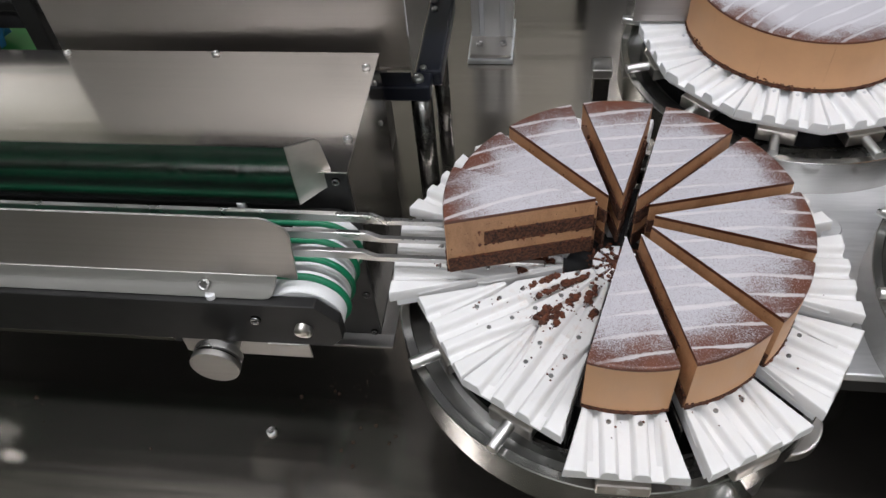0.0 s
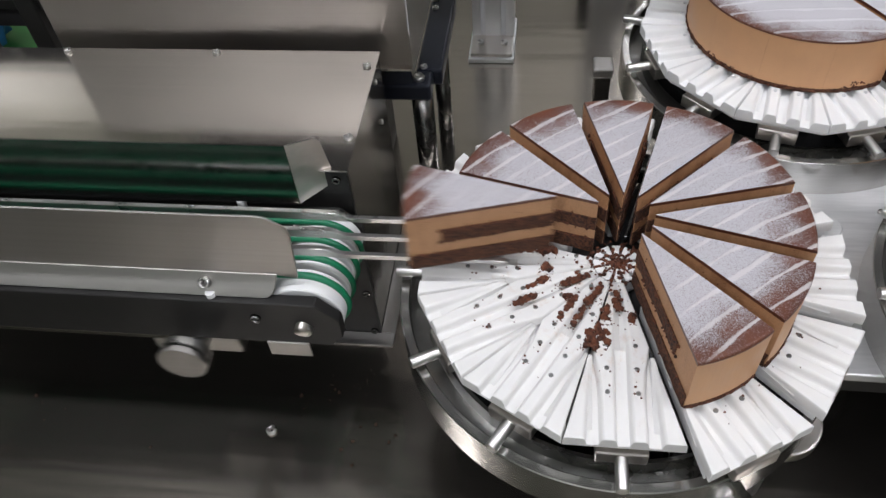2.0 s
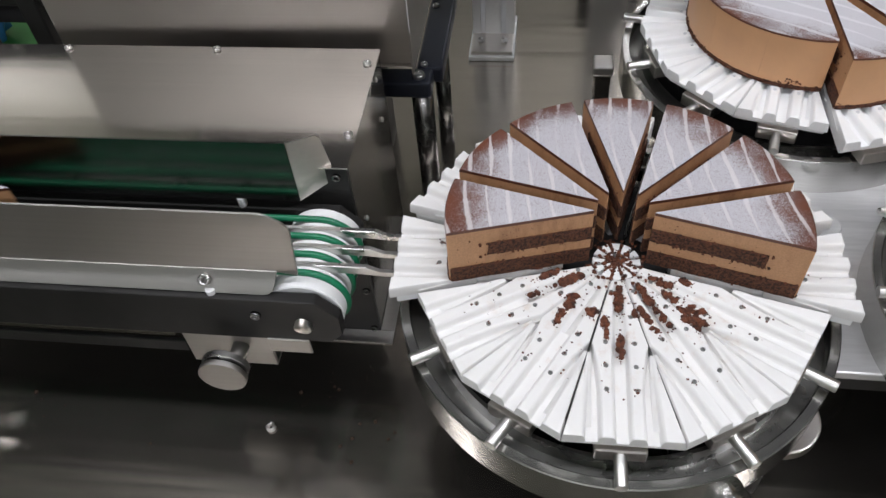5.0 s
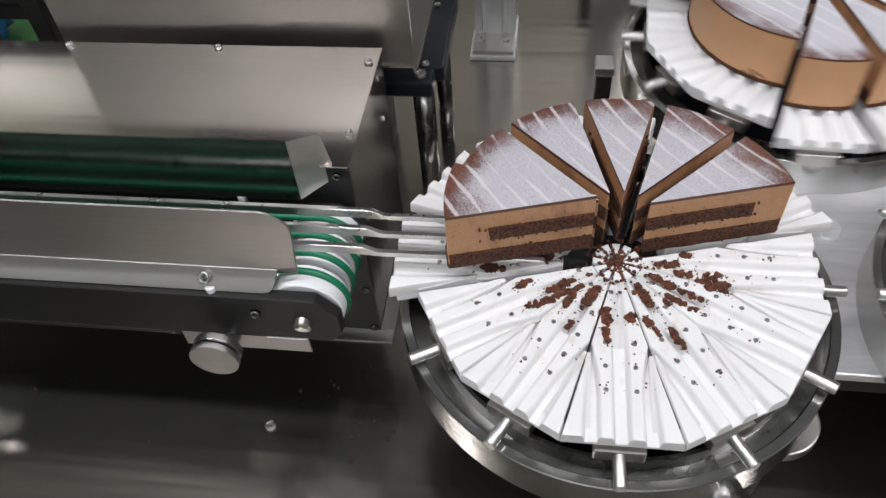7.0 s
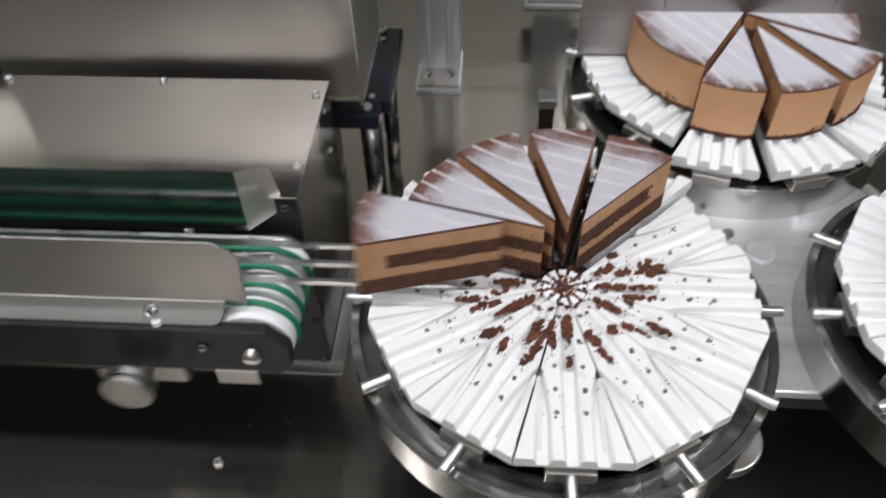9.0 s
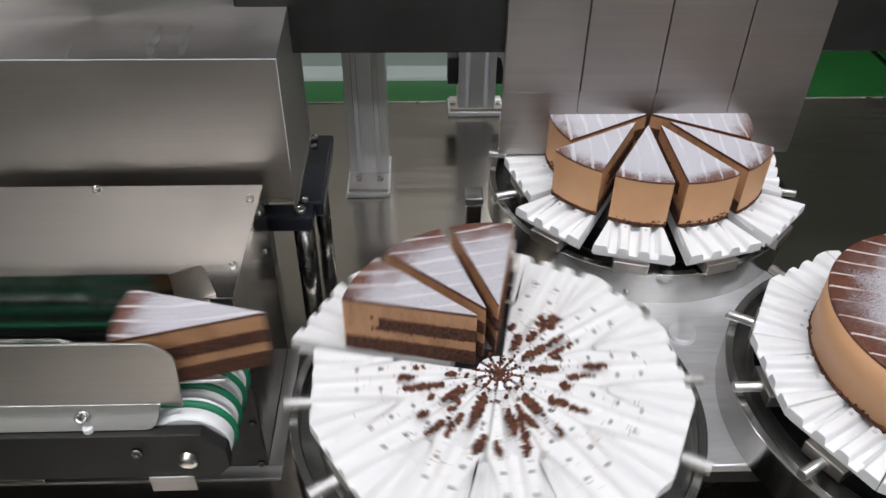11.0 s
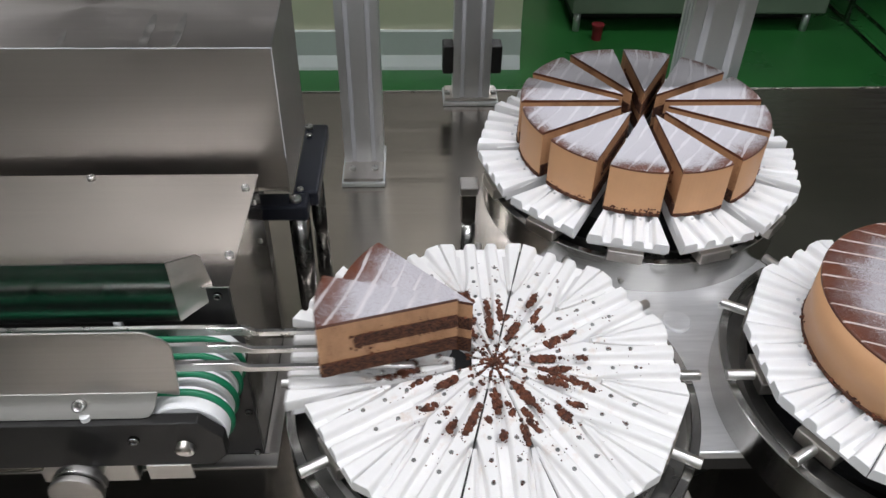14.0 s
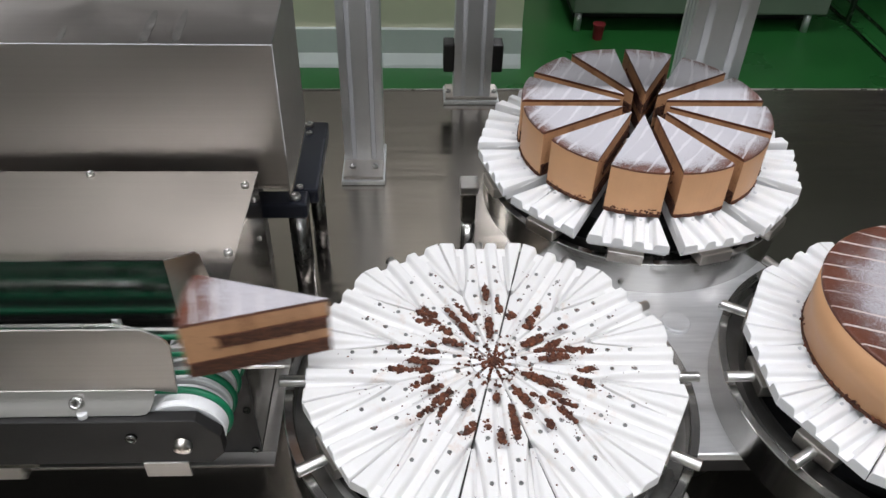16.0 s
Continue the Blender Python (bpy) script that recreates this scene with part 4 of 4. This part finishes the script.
part("small_plate", boxed(-0.2885, -0.2515, -0.0545, -0.0525, -0.0790, -0.0605, 0.0005), M_GUARD, cv, "small bright steel plate")
part("lower_rail", boxed(CONV_L, -0.375, -0.0515, -0.0470, -0.0695, -0.0635, 0.001), M_DECK, cv)
for x in (-0.95, -1.4, -3.0, -4.6, -6.2):
    z = DECK if x > -1.7 else FLOOR_Z
    part("stand", boxed(x - 0.02, x + 0.02, -0.02, 0.03, z, -0.062), M_BLACK, cv, "black stand")

# guards on both sides of the belts
gd = thing("front_guard", "bent satin steel guard along the conveyor", "guard")
GX, GY = -0.2560, -0.0340
o = [(CONV_L, 0.0085), (-0.2685, 0.0085), (-0.2525, 0.0050), (-0.2515, 0.0075), (-0.2476, 0.0565), (-0.2490, 0.0625), (-0.2520, 0.0668), (-0.2630, 0.0748), (-0.2680, 0.0760), (CONV_L, 0.0730)]
bm = prism(bmesh.new(), o, 0, 0.0016, 0.0004, 1)
bmesh.ops.transform(bm, matrix=Matrix(((1, 0, 0, 0), (0, 0, -1, GY), (0, 1, 0, 0), (0, 0, 0, 1))), verts=bm.verts)
bmesh.ops.recalc_face_normals(bm, faces=bm.faces)
part("guard_sheet", bm, M_GUARD, gd)
bm = prism(bmesh.new(), [(CONV_L, -0.021), (-0.2810, -0.021), (-0.2760, -0.0200), (-0.2725, -0.0170), (-0.2705, -0.0120), (-0.2680, 0.0), (CONV_L, 0.0)], 0, 0.0016, 0.0004, 1)
bmesh.ops.transform(bm, matrix=pose(0, GY - 0.0012, 0.0095, 58, 0, 0), verts=bm.verts)
part("flange", bm, M_GUARD, gd, "flange bent outwards")
o = bolt(gd, (-0.328, GY - 0.0095, 0.0010), "z", 1.5, "guard_screw")
o.matrix_basis = pose(-0.328, GY - 0.0085, 0.0030, 47) @ Matrix.Scale(1.5, 4)
part("spacer", cyl(bmesh.new(), (-0.325, GY - 0.0125, -0.0180), (-0.325, GY - 0.0125, -0.004), 0.004, 16), M_WHITE, gd, "white spacer")

rg = thing("rear_guard", "mirror-polished steel guard behind the belts with a flared end", "guard")
bm = bmesh.new()
box(bm, CONV_L, -0.2710, 0.050, 0.0515, 0.0022, 0.0682)
part("guard_sheet", bm, M_MIRROR, rg)
fl = bmesh.new()
prism(fl, [(0.0, 0.0), (0.030, 0.013), (0.0345, 0.020), (0.0285, 0.062), (0.025, 0.066), (0.0, 0.066)], 0, 0.0015)
bmesh.ops.transform(fl, matrix=pose(-0.2710, 0.0512, 0.0022, 0, 0, 26) @ pose(0, 0, 0, 90), verts=fl.verts)
bmesh.ops.recalc_face_normals(fl, faces=fl.faces)
part("flared_end", fl, M_STEEL, rg, "flared steel end")
for x in (-0.3265, -0.62):
    part("spacer", cyl(bmesh.new(), (x, 0.0530, -0.0150), (x, 0.0530, 0.0015), 0.004, 16), M_WHITE, rg, "white spacer")

# ---------------------------------------------------------------- drive box, hood, bracket
bx = thing("drive_box", "satin stainless steel box with screwed cover behind the conveyor", "machine box")
ZB = 0.0335
part("cover", boxed(-1.5, -0.2255, 0.0595, 0.2315, ZB - 0.0015, ZB, 0.0004), M_COVER, bx, "satin steel cover plate")
part("front_panel", boxed(-1.498, -0.2275, 0.0615, 0.0665, DECK, ZB - 0.0015), M_BLACK, bx, "black front panel")
part("end_panel", boxed(-0.2325, -0.2275, 0.0665, 0.2300, DECK, ZB - 0.0015), M_DECK, bx, "dark steel end panel")
part("back_panel", boxed(-1.498, -0.2325, 0.2250, 0.2300, DECK, ZB - 0.0015), M_GUARD, bx)
for x, y in ((-0.2325, 0.1015), (-0.2345, 0.206), (-0.3930, 0.2255), (-0.5530, 0.2245)):
    bolt(bx, (x, y, ZB), "z", 1.15, "cover_screw")
for x, z in ((-0.2375, 0.0215), (-0.2335, -0.138), (-0.2335, -0.2035), (-0.270, -0.2045)):
    bolt(bx, (x, 0.0615, z), "-y", 1.15, "panel_screw", M_STUD)
part("base_flange", boxed(-1.5, -0.2120, 0.0450, 0.0612, DECK, DECK + 0.0022, 0.0006), M_GUARD, bx, "pale sealed flange on the deck")
part("base_flange", boxed(-0.2272, -0.2120, 0.0616, 0.2300, DECK, DECK + 0.0022, 0.0006), M_GUARD, bx, "pale sealed flange on the deck")
for y, z in ((0.2, 0.02), (0.2, -0.03), (0.09, -0.06)):
    bolt(bx, (-0.2275, y, z), "x", 0.8, "cover_screw")
hd = thing("machine_hood", "large satin stainless steel hood behind the drive box", "machine hood")
HX, HX0, HY, HZ0, HZ1 = -0.1986, -0.577, 0.2500, -0.0098, 0.1634
HR = 0.010
o = [(HY + HR, HZ0 + 0.0035)] + [(HY + HR - HR * math.sin(radians(a)), HZ0 + 0.0035 + HR - HR * math.cos(radians(a))) for a in range(6, 91, 6)]
o += [(HY, HZ1), (HY + 0.15, HZ1 + 0.02), (HY + 0.15, HZ0 + 0.0035)]
bm = bmesh.new()
prism(bm, o[::-1], HX0 + 0.002, HX - 0.002)
bmesh.ops.transform(bm, matrix=Matrix(((0, 0, 1, 0), (1, 0, 0, 0), (0, 1, 0, 0), (0, 0, 0, 1))), verts=bm.verts)
bmesh.ops.recalc_face_normals(bm, faces=bm.faces)
shell = part("shell", bm, M_HOOD, hd, "satin steel shell rolled under at the bottom")
for p in shell.data.polygons:
    p.use_smooth = len(p.vertices) == 4 and -0.999 < p.normal.y < -0.02 and p.normal.z < 0.02
for x in (HX - 0.002, HX0):
    o = [(HY + 0.0004, HZ0), (HY + 0.0004, HZ1 + 0.0002), (HY + 0.152, HZ1 + 0.0206), (HY + 0.152, HZ0)]
    bm = prism(bmesh.new(), o[::-1], x, x + 0.002)
    bmesh.ops.transform(bm, matrix=Matrix(((0, 0, 1, 0), (1, 0, 0, 0), (0, 1, 0, 0), (0, 0, 0, 1))), verts=bm.verts)
    bmesh.ops.recalc_face_normals(bm, faces=bm.faces)
    part("end_plate", bm, M_GUARD, hd, "flat steel end plate")
part("welded_edge", boxed(HX0, HX + 0.0005, HY - 0.0003, HY + 0.0006, HZ1 - 0.0004, HZ1 + 0.0004), M_SLOT, hd, "bright welded edge")
part("welded_edge", boxed(HX - 0.0005, HX + 0.0003, HY - 0.0003, HY + 0.0006, HZ0 + 0.05, HZ1 - 0.0008), M_SLOT, hd, "bright welded edge")
rs = random.Random(4)
for cx, half, y0, y1 in ((-0.3975, 0.0035, 0.003, 0.028), (-0.3190, 0.0045, 0.004, 0.060), (-0.2895, 0.0040, 0.004, 0.062)):
    lo, hi = [], []
    for i in range(15):
        f = i / 14
        wd = half * (0.35 + 0.65 * math.sin(math.pi * min(1, 0.15 + 0.85 * f)) ** 0.6) * rs.uniform(0.75, 1.15)
        lo.append((cx - wd, y0 + (y1 - y0) * f))
        hi.append((cx + wd, y0 + (y1 - y0) * f))
    bm = prism(bmesh.new(), hi + lo[::-1], 0, 0.0003)
    bmesh.ops.transform(bm, matrix=pose(0, HY, HZ1 + 0.0001, math.degrees(math.atan2(0.02, 0.15))), verts=bm.verts)
    bmesh.ops.recalc_face_normals(bm, faces=bm.faces)
    part("dried_smear", bm, M_SMEAR, hd, "pale dried smear")
part("pedestal", boxed(HX0 + 0.02, -0.260, HY + 0.05, HY + 0.14, DECK, HZ0 + 0.0035), M_BLACK, hd, "black pedestal under the hood")

ar = thing("support_bracket", "blue-black bracket on round steel rods beside the hood", "bracket")
BZ = -0.0500
part("cross_arm", boxed(-0.300, -0.1890, 0.2860, 0.3150, BZ - 0.021, BZ, 0.003), M_BLUEBLACK, ar)
part("side_arm", boxed(-0.2090, -0.1790, 0.3153, 0.4730, BZ - 0.021, BZ, 0.003), M_BLUEBLACK, ar)
bolt(ar, (-0.2032, 0.2985, BZ), "z", 2.0, "bracket_screw")
bolt(ar, (-0.2002, 0.3205, BZ), "z", 1.2, "bracket_screw")
bolt(ar, (-0.2011, 0.4413, BZ), "z", 1.2, "bracket_screw")
bolt(ar, (-0.2035, 0.4615, BZ), "z", 1.7, "bracket_screw")
for x, y in ((-0.2015, 0.2985), (-0.1885, 0.3715)):
    part("rod", cyl(bmesh.new(), (x, y, DECK), (x, y, BZ - 0.0212), 0.0095 if y > 0.35 else 0.0125, 24), M_STUD, ar, "dark polished steel rod", True)
for px, py in ((-0.66, 0.34), (-0.74, 0.33)):
    part("left_post", boxed(px - 0.012, px + 0.012, py - 0.012, py + 0.012, DECK, 0.10, 0.002), M_BLACK, ar)
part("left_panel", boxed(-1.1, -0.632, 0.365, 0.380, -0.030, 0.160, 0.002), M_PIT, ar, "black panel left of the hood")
part("left_beam", boxed(-0.98, -0.632, 0.335, 0.352, 0.012, 0.026, 0.002), M_BLACK, ar, "black beam left of the hood")
bolt(ar, (-0.70, 0.33, 0.100), "z", 1.8, "bracket_screw")
bag = bmesh.new()
bmesh.ops.create_icosphere(bag, subdivisions=3, radius=1.0)
for v in bag.verts:
    k = 1 + 0.3 * noise.noise(v.co * 2.3) + 0.12 * noise.noise(v.co * 6)
    v.co = Vector((v.co.x * 0.060 * k, v.co.y * 0.045 * k, max(-0.9, v.co.z) * 0.04 * k))
bmesh.ops.transform(bag, matrix=pose(-2.02, 1.60, FLOOR_Z + 0.10) @ Matrix.Scale(3.4, 4), verts=bag.verts)
tagged(part("blue_cloth", bag, M_BLUE, None, "", True), "crumpled blue cloth on the green floor behind the machine", "cloth")

# ---------------------------------------------------------------- cutter
BLADE_X0, BLADE_X1 = 0.0285, 0.3700
cutter = thing("cutting_blade", "wide steel cutting blade of four plates", "blade")
w = (BLADE_X1 - BLADE_X0) / 4
for i in range(4):
    x0 = BLADE_X0 + i * w - FAR[0]
    x1 = x0 + w - 0.0007
    o = [(0.0, 0.0), (0.0016, 0.009), (0.0016, 0.0800), (-0.0016, 0.0800), (-0.0016, 0.009)]
    bm = prism(bmesh.new(), o, x0, x1)
    bmesh.ops.transform(bm, matrix=Matrix(((0, 0, 1, 0), (1, 0, 0, 0), (0, 1, 0, 0), (0, 0, 0, 1))), verts=bm.verts)
    bmesh.ops.recalc_face_normals(bm, faces=bm.faces)
    part("blade_plate", bm, M_BLADE, cutter)
    part("horn", boxed(x0 + 0.0002, x1 - 0.0002, -0.0030, 0.009, 0.0803, 0.24, 0.0008), M_BLADE, cutter, "steel horn above the blade")

# head and beam are unseen, added to shade the far cake's back half
part("head", boxed(BLADE_X0 - FAR[0] + 0.004, BLADE_X1 - FAR[0] - 0.004, 0.012, 0.249, 0.085, 0.1195, 0.003), M_HOOD, cutter, "steel cutter head")
part("cross_beam", boxed(-0.45, 0.45, 0.012, 0.249, 0.12, 0.24, 0.003), M_BLACK, cutter, "unseen black beam over the cutter head, added to shade the cake")

part("ram", boxed(-0.05, 0.05, 0.19, 0.2505, 0.2405, 1.15, 0.003), M_CHROME, cutter, "steel ram sliding on the panel")

# ---------------------------------------------------------------- transfer fork
fork = thing("transfer_fork", "three-pronged steel fork that lifts slices onto the belts", "transfer fork")
for by in (-0.01535, 0.00435, 0.02405):
    o = [(-0.75, 0.0210), (-0.201, 0.0210), (-0.190, 0.0155), (-0.058, 0.0155), (-0.0565, 0.0145), (-0.0565, 0.0120), (-0.188, 0.0110), (-0.206, 0.0125), (-0.75, 0.0125)]
    bm = prism(bmesh.new(), o[::-1], 0, 0.0040, 0.0005, 1)
    bmesh.ops.transform(bm, matrix=Matrix(((1, 0, 0, 0), (0, 0, -1, by + 0.0020), (0, 1, 0, 0), (0, 0, 0, 1))), verts=bm.verts)
    bmesh.ops.recalc_face_normals(bm, faces=bm.faces)
    part("prong", bm, M_CHROME, fork, "thin steel prong")
part("cross_bar", boxed(-0.765, -0.750, -0.03, 0.04, -0.004, 0.016, 0.001), M_STEEL, fork)
carriage = thing("fork_carriage", "steel carriage plate with a round knob under the conveyor", "carriage")
part("carriage_web", boxed(-0.376, -0.2960, -0.0415, -0.0375, -0.1000, -0.0405, 0.001), M_GUARD, carriage, "satin steel plate behind the side plate")
part("carriage_foot", boxed(-0.376, -0.2960, -0.0372, -0.0200, -0.1000, -0.0975, 0.0005), M_GUARD, carriage)
part("carriage_arm", boxed(-0.765, -0.3765, -0.0415, -0.0370, -0.0850, -0.0700, 0.001), M_BLACK, carriage)
part("shaft", cyl(bmesh.new(), (-0.3240, -0.0745, -0.0710), (-0.3240, -0.0417, -0.0710), 0.0078, 24), M_CHROME, carriage, "", True)
part("knob", cyl(bmesh.new(), (-0.3240, -0.0850, -0.0545), (-0.3240, -0.0795, -0.0545), 0.0208, 48, None, 0.0007), M_GUARD, carriage, "round turned steel knob")
part("knob_neck", cyl(bmesh.new(), (-0.3240, -0.0794, -0.0545), (-0.3240, -0.0768, -0.0545), 0.0178, 40), M_STUD, carriage, "dark groove of the knob", True)
part("knob_flange", cyl(bmesh.new(), (-0.3240, -0.0767, -0.0545), (-0.3240, -0.0700, -0.0545), 0.0205, 48, None, 0.0006), M_CHROME, carriage, "rear flange of the knob")


# ---------------------------------------------------------------- what moves
BASE = [0.0, 1.71, 3.53, 5.29, 7.00, 8.725, 10.42, 12.12, 13.815, 15.51]


def motions():
    ring = [0.0]
    # near table: a twelfth of a turn after each pick
    rows = [(0.0, pose(0, 0, 0))]
    for k in range(10):
        t0 = 0.56 + BASE[k]
        if t0 + 0.14 < 16.3:
            rows += [(t0, pose(0, 0, 0, 0, 0, 30 * k)), (t0 + 0.14, pose(0, 0, 0, 0, 0, 30 * (k + 1)))]
            last = 30 * (k + 1)
    rows = [r for r in rows if r[0] < 16.1] + [(16.3, pose(0, 0, 0, 0, 0, last))]
    walk(NEAR_TABLE, rows)
    # combs under slices stand out until their slice is drawn off
    for i, cb in enumerate(NEAR_COMBS):
        a = 30 * i
        j = round((180 - a) / 30) % 12
        if j > 9:
            walk(cb, [(0.0, pose(0, 0, 0, 0, 0, a)), (16.0, pose(0, 0, 0, 0, 0, a))])
            continue
        out = pose(0, 0, 0, 0, 0, a) @ pose(COMB_SHIFT, 0, 0)
        t0 = 0.13 + BASE[j]
        rows = [(0.0, out), (t0, out), (t0 + 0.16, pose(0, 0, 0, 0, 0, a))]
        rows.append((16.0 if t0 + 0.16 < 15.95 else 17.0, pose(0, 0, 0, 0, 0, a)))
        walk(cb, rows)
    # slices: carried round, lifted, drawn onto the belts, carried off
    for j, sl in enumerate(NEAR_SLICES):
        off = pose(0, 0, 0, 0, 0, 180 - 30 * j) @ pose(SHIFT, 0, 0) @ pose(0, 0, 0, 0, 0, 30 * j - 180)
        at = lambda n, x=0.0, z=0.0: pose(x, 0, z, 0, 0, 30 * n) @ off
        b = BASE[j]
        rows = []
        if j == 0:
            rows = [(0.0, at(0, 0, LIFT))]
        else:
            rows = [(0.0, at(0))]
            for k in range(j):
                t0 = 0.56 + BASE[k]
                rows += [(t0, at(k)), (t0 + 0.14, at(k + 1))]
            rows += [(b - 0.16, at(j)), (b - 0.05, at(j, 0, LIFT))]
        for tt, x in PULL:
            rows.append((b + tt, at(j, -x, LIFT)))
        rows += [(b + 0.69, at(j, -0.205, 0.002)), (b + 0.79, at(j, -0.231, -0.0003))]
        t1 = b + 0.89
        x1 = -0.270
        rows.append((t1, at(j, x1, 0.0003)))
        for tt in (1.0, 2.0, 4.0, 16.0):
            rows.append((t1 + tt, at(j, x1 - BELT_SPEED * tt, 0.0003)))
        keep = [r for r in rows if r[0] <= 16.0]
        nxt = [r for r in rows if r[0] > 16.0][:1]
        walk(sl, keep + nxt)
    # fork
    rows = [(0.0, pose(0, 0, 0))]
    for k, b in enumerate(BASE):
        nxt = BASE[k + 1] if k < 9 else b + 1.7
        rows += [(b + tt, pose(-x, 0, 0)) for tt, x in PULL if b + tt > 0]
        rows += [(b + 0.68, pose(-STROKE, 0, MID)), (nxt - 0.77, pose(-STROKE * 0.97, 0, MID)), (nxt - 0.71, pose(-STROKE * 0.91, 0, MID)), (nxt - 0.61, pose(-STROKE * 0.66, 0, MID)),
                 (nxt - 0.51, pose(-STROKE * 0.42, 0, LOW)), (nxt - 0.41, pose(-STROKE * 0.14, 0, LOW)), (nxt - 0.30, pose(0, 0, LOW)), (nxt - 0.19, pose(0, 0, LOW)), (nxt - 0.05, pose(0, 0, 0))]
    rows = [r for r in rows if r[0] < 16.25]
    walk(fork, rows)
    walk(carriage, [(t, pose(m.translation.x * 0.94, 0, m.translation.z * 0.95)) for t, m in rows])
    # far table: a twelfth of a turn, the other way, after each cut
    turns = [1.43, 4.24, 6.88, 9.52, 12.14]
    rows = [(0.0, 0)]
    for n, t0 in enumerate(turns):
        rows += [(t0, -30 * n), (t0 + 0.22, -30 * (n + 1))]
    rows.append((16.0, -150))
    walk(FAR_TABLE, [(t, pose(FAR[0], FAR[1], 0, 0, 0, 15 + a)) for t, a in rows])
    freed = {}
    for n in range(5):
        for a in (-15 + 30 * n, 165 + 30 * n):
            freed[a % 360] = turns[n] - 0.36
    freed[135], freed[315] = 12.45, 12.45
    for i in range(12):
        a = 15 + 30 * i
        t0 = freed[a]
        shut, out = pose(0, 0, 0, 0, 0, 30 * i), pose(0, 0, 0, 0, 0, 30 * i) @ pose(FAR_SHIFT, 0, 0)
        walk(FAR_COMBS[i], [(0.0, shut), (t0, shut), (t0 + 0.2, out), (16.0, out)])
        times = sorted({0.0, t0, t0 + 0.2, 16.0, *turns, *[t + 0.22 for t in turns]})
        srows = []
        for t in times:
            turn = np.interp(t, [r[0] for r in rows], [r[1] for r in rows])
            f = min(1.0, max(0.0, (t - t0) / 0.2))
            dd = pose(0, 0, 0, 0, 0, a) @ pose(FAR_SHIFT * f, 0, 0) @ pose(0, 0, 0, 0, 0, -a)
            srows.append((t, pose(FAR[0], FAR[1], 0.0003, 0, 0, float(turn)) @ dd))
        walk(FAR_SLICES[i], srows)
    # blade: down into the cake during each stand, then lifted away
    hover, low = 0.080, 0.004
    brow = [(0.0, low), (0.85, low), (1.05, hover)]
    for t0 in turns[:4]:
        brow += [(t0 + 0.80, hover), (t0 + 1.15, low), (t0 + 2.12, low), (t0 + 2.32, hover)]
    brow += [(12.75, hover), (12.95, 0.079), (13.2, 0.100), (13.4, 0.127), (13.6, 0.153), (14.1, 0.185), (16.0, 0.186)]
    walk(cutter, [(t, pose(FAR[0], FAR[1], z)) for t, z in brow])


STROKE, LIFT, MID, LOW, BELT_SPEED = 0.178, 0.0160, -0.0300, -0.0245, 0.335
PULL = [(0.0, 0.0), (0.09, 0.0), (0.19, 0.010), (0.29, 0.030), (0.39, 0.075), (0.49, 0.111), (0.59, 0.164)]
motions()
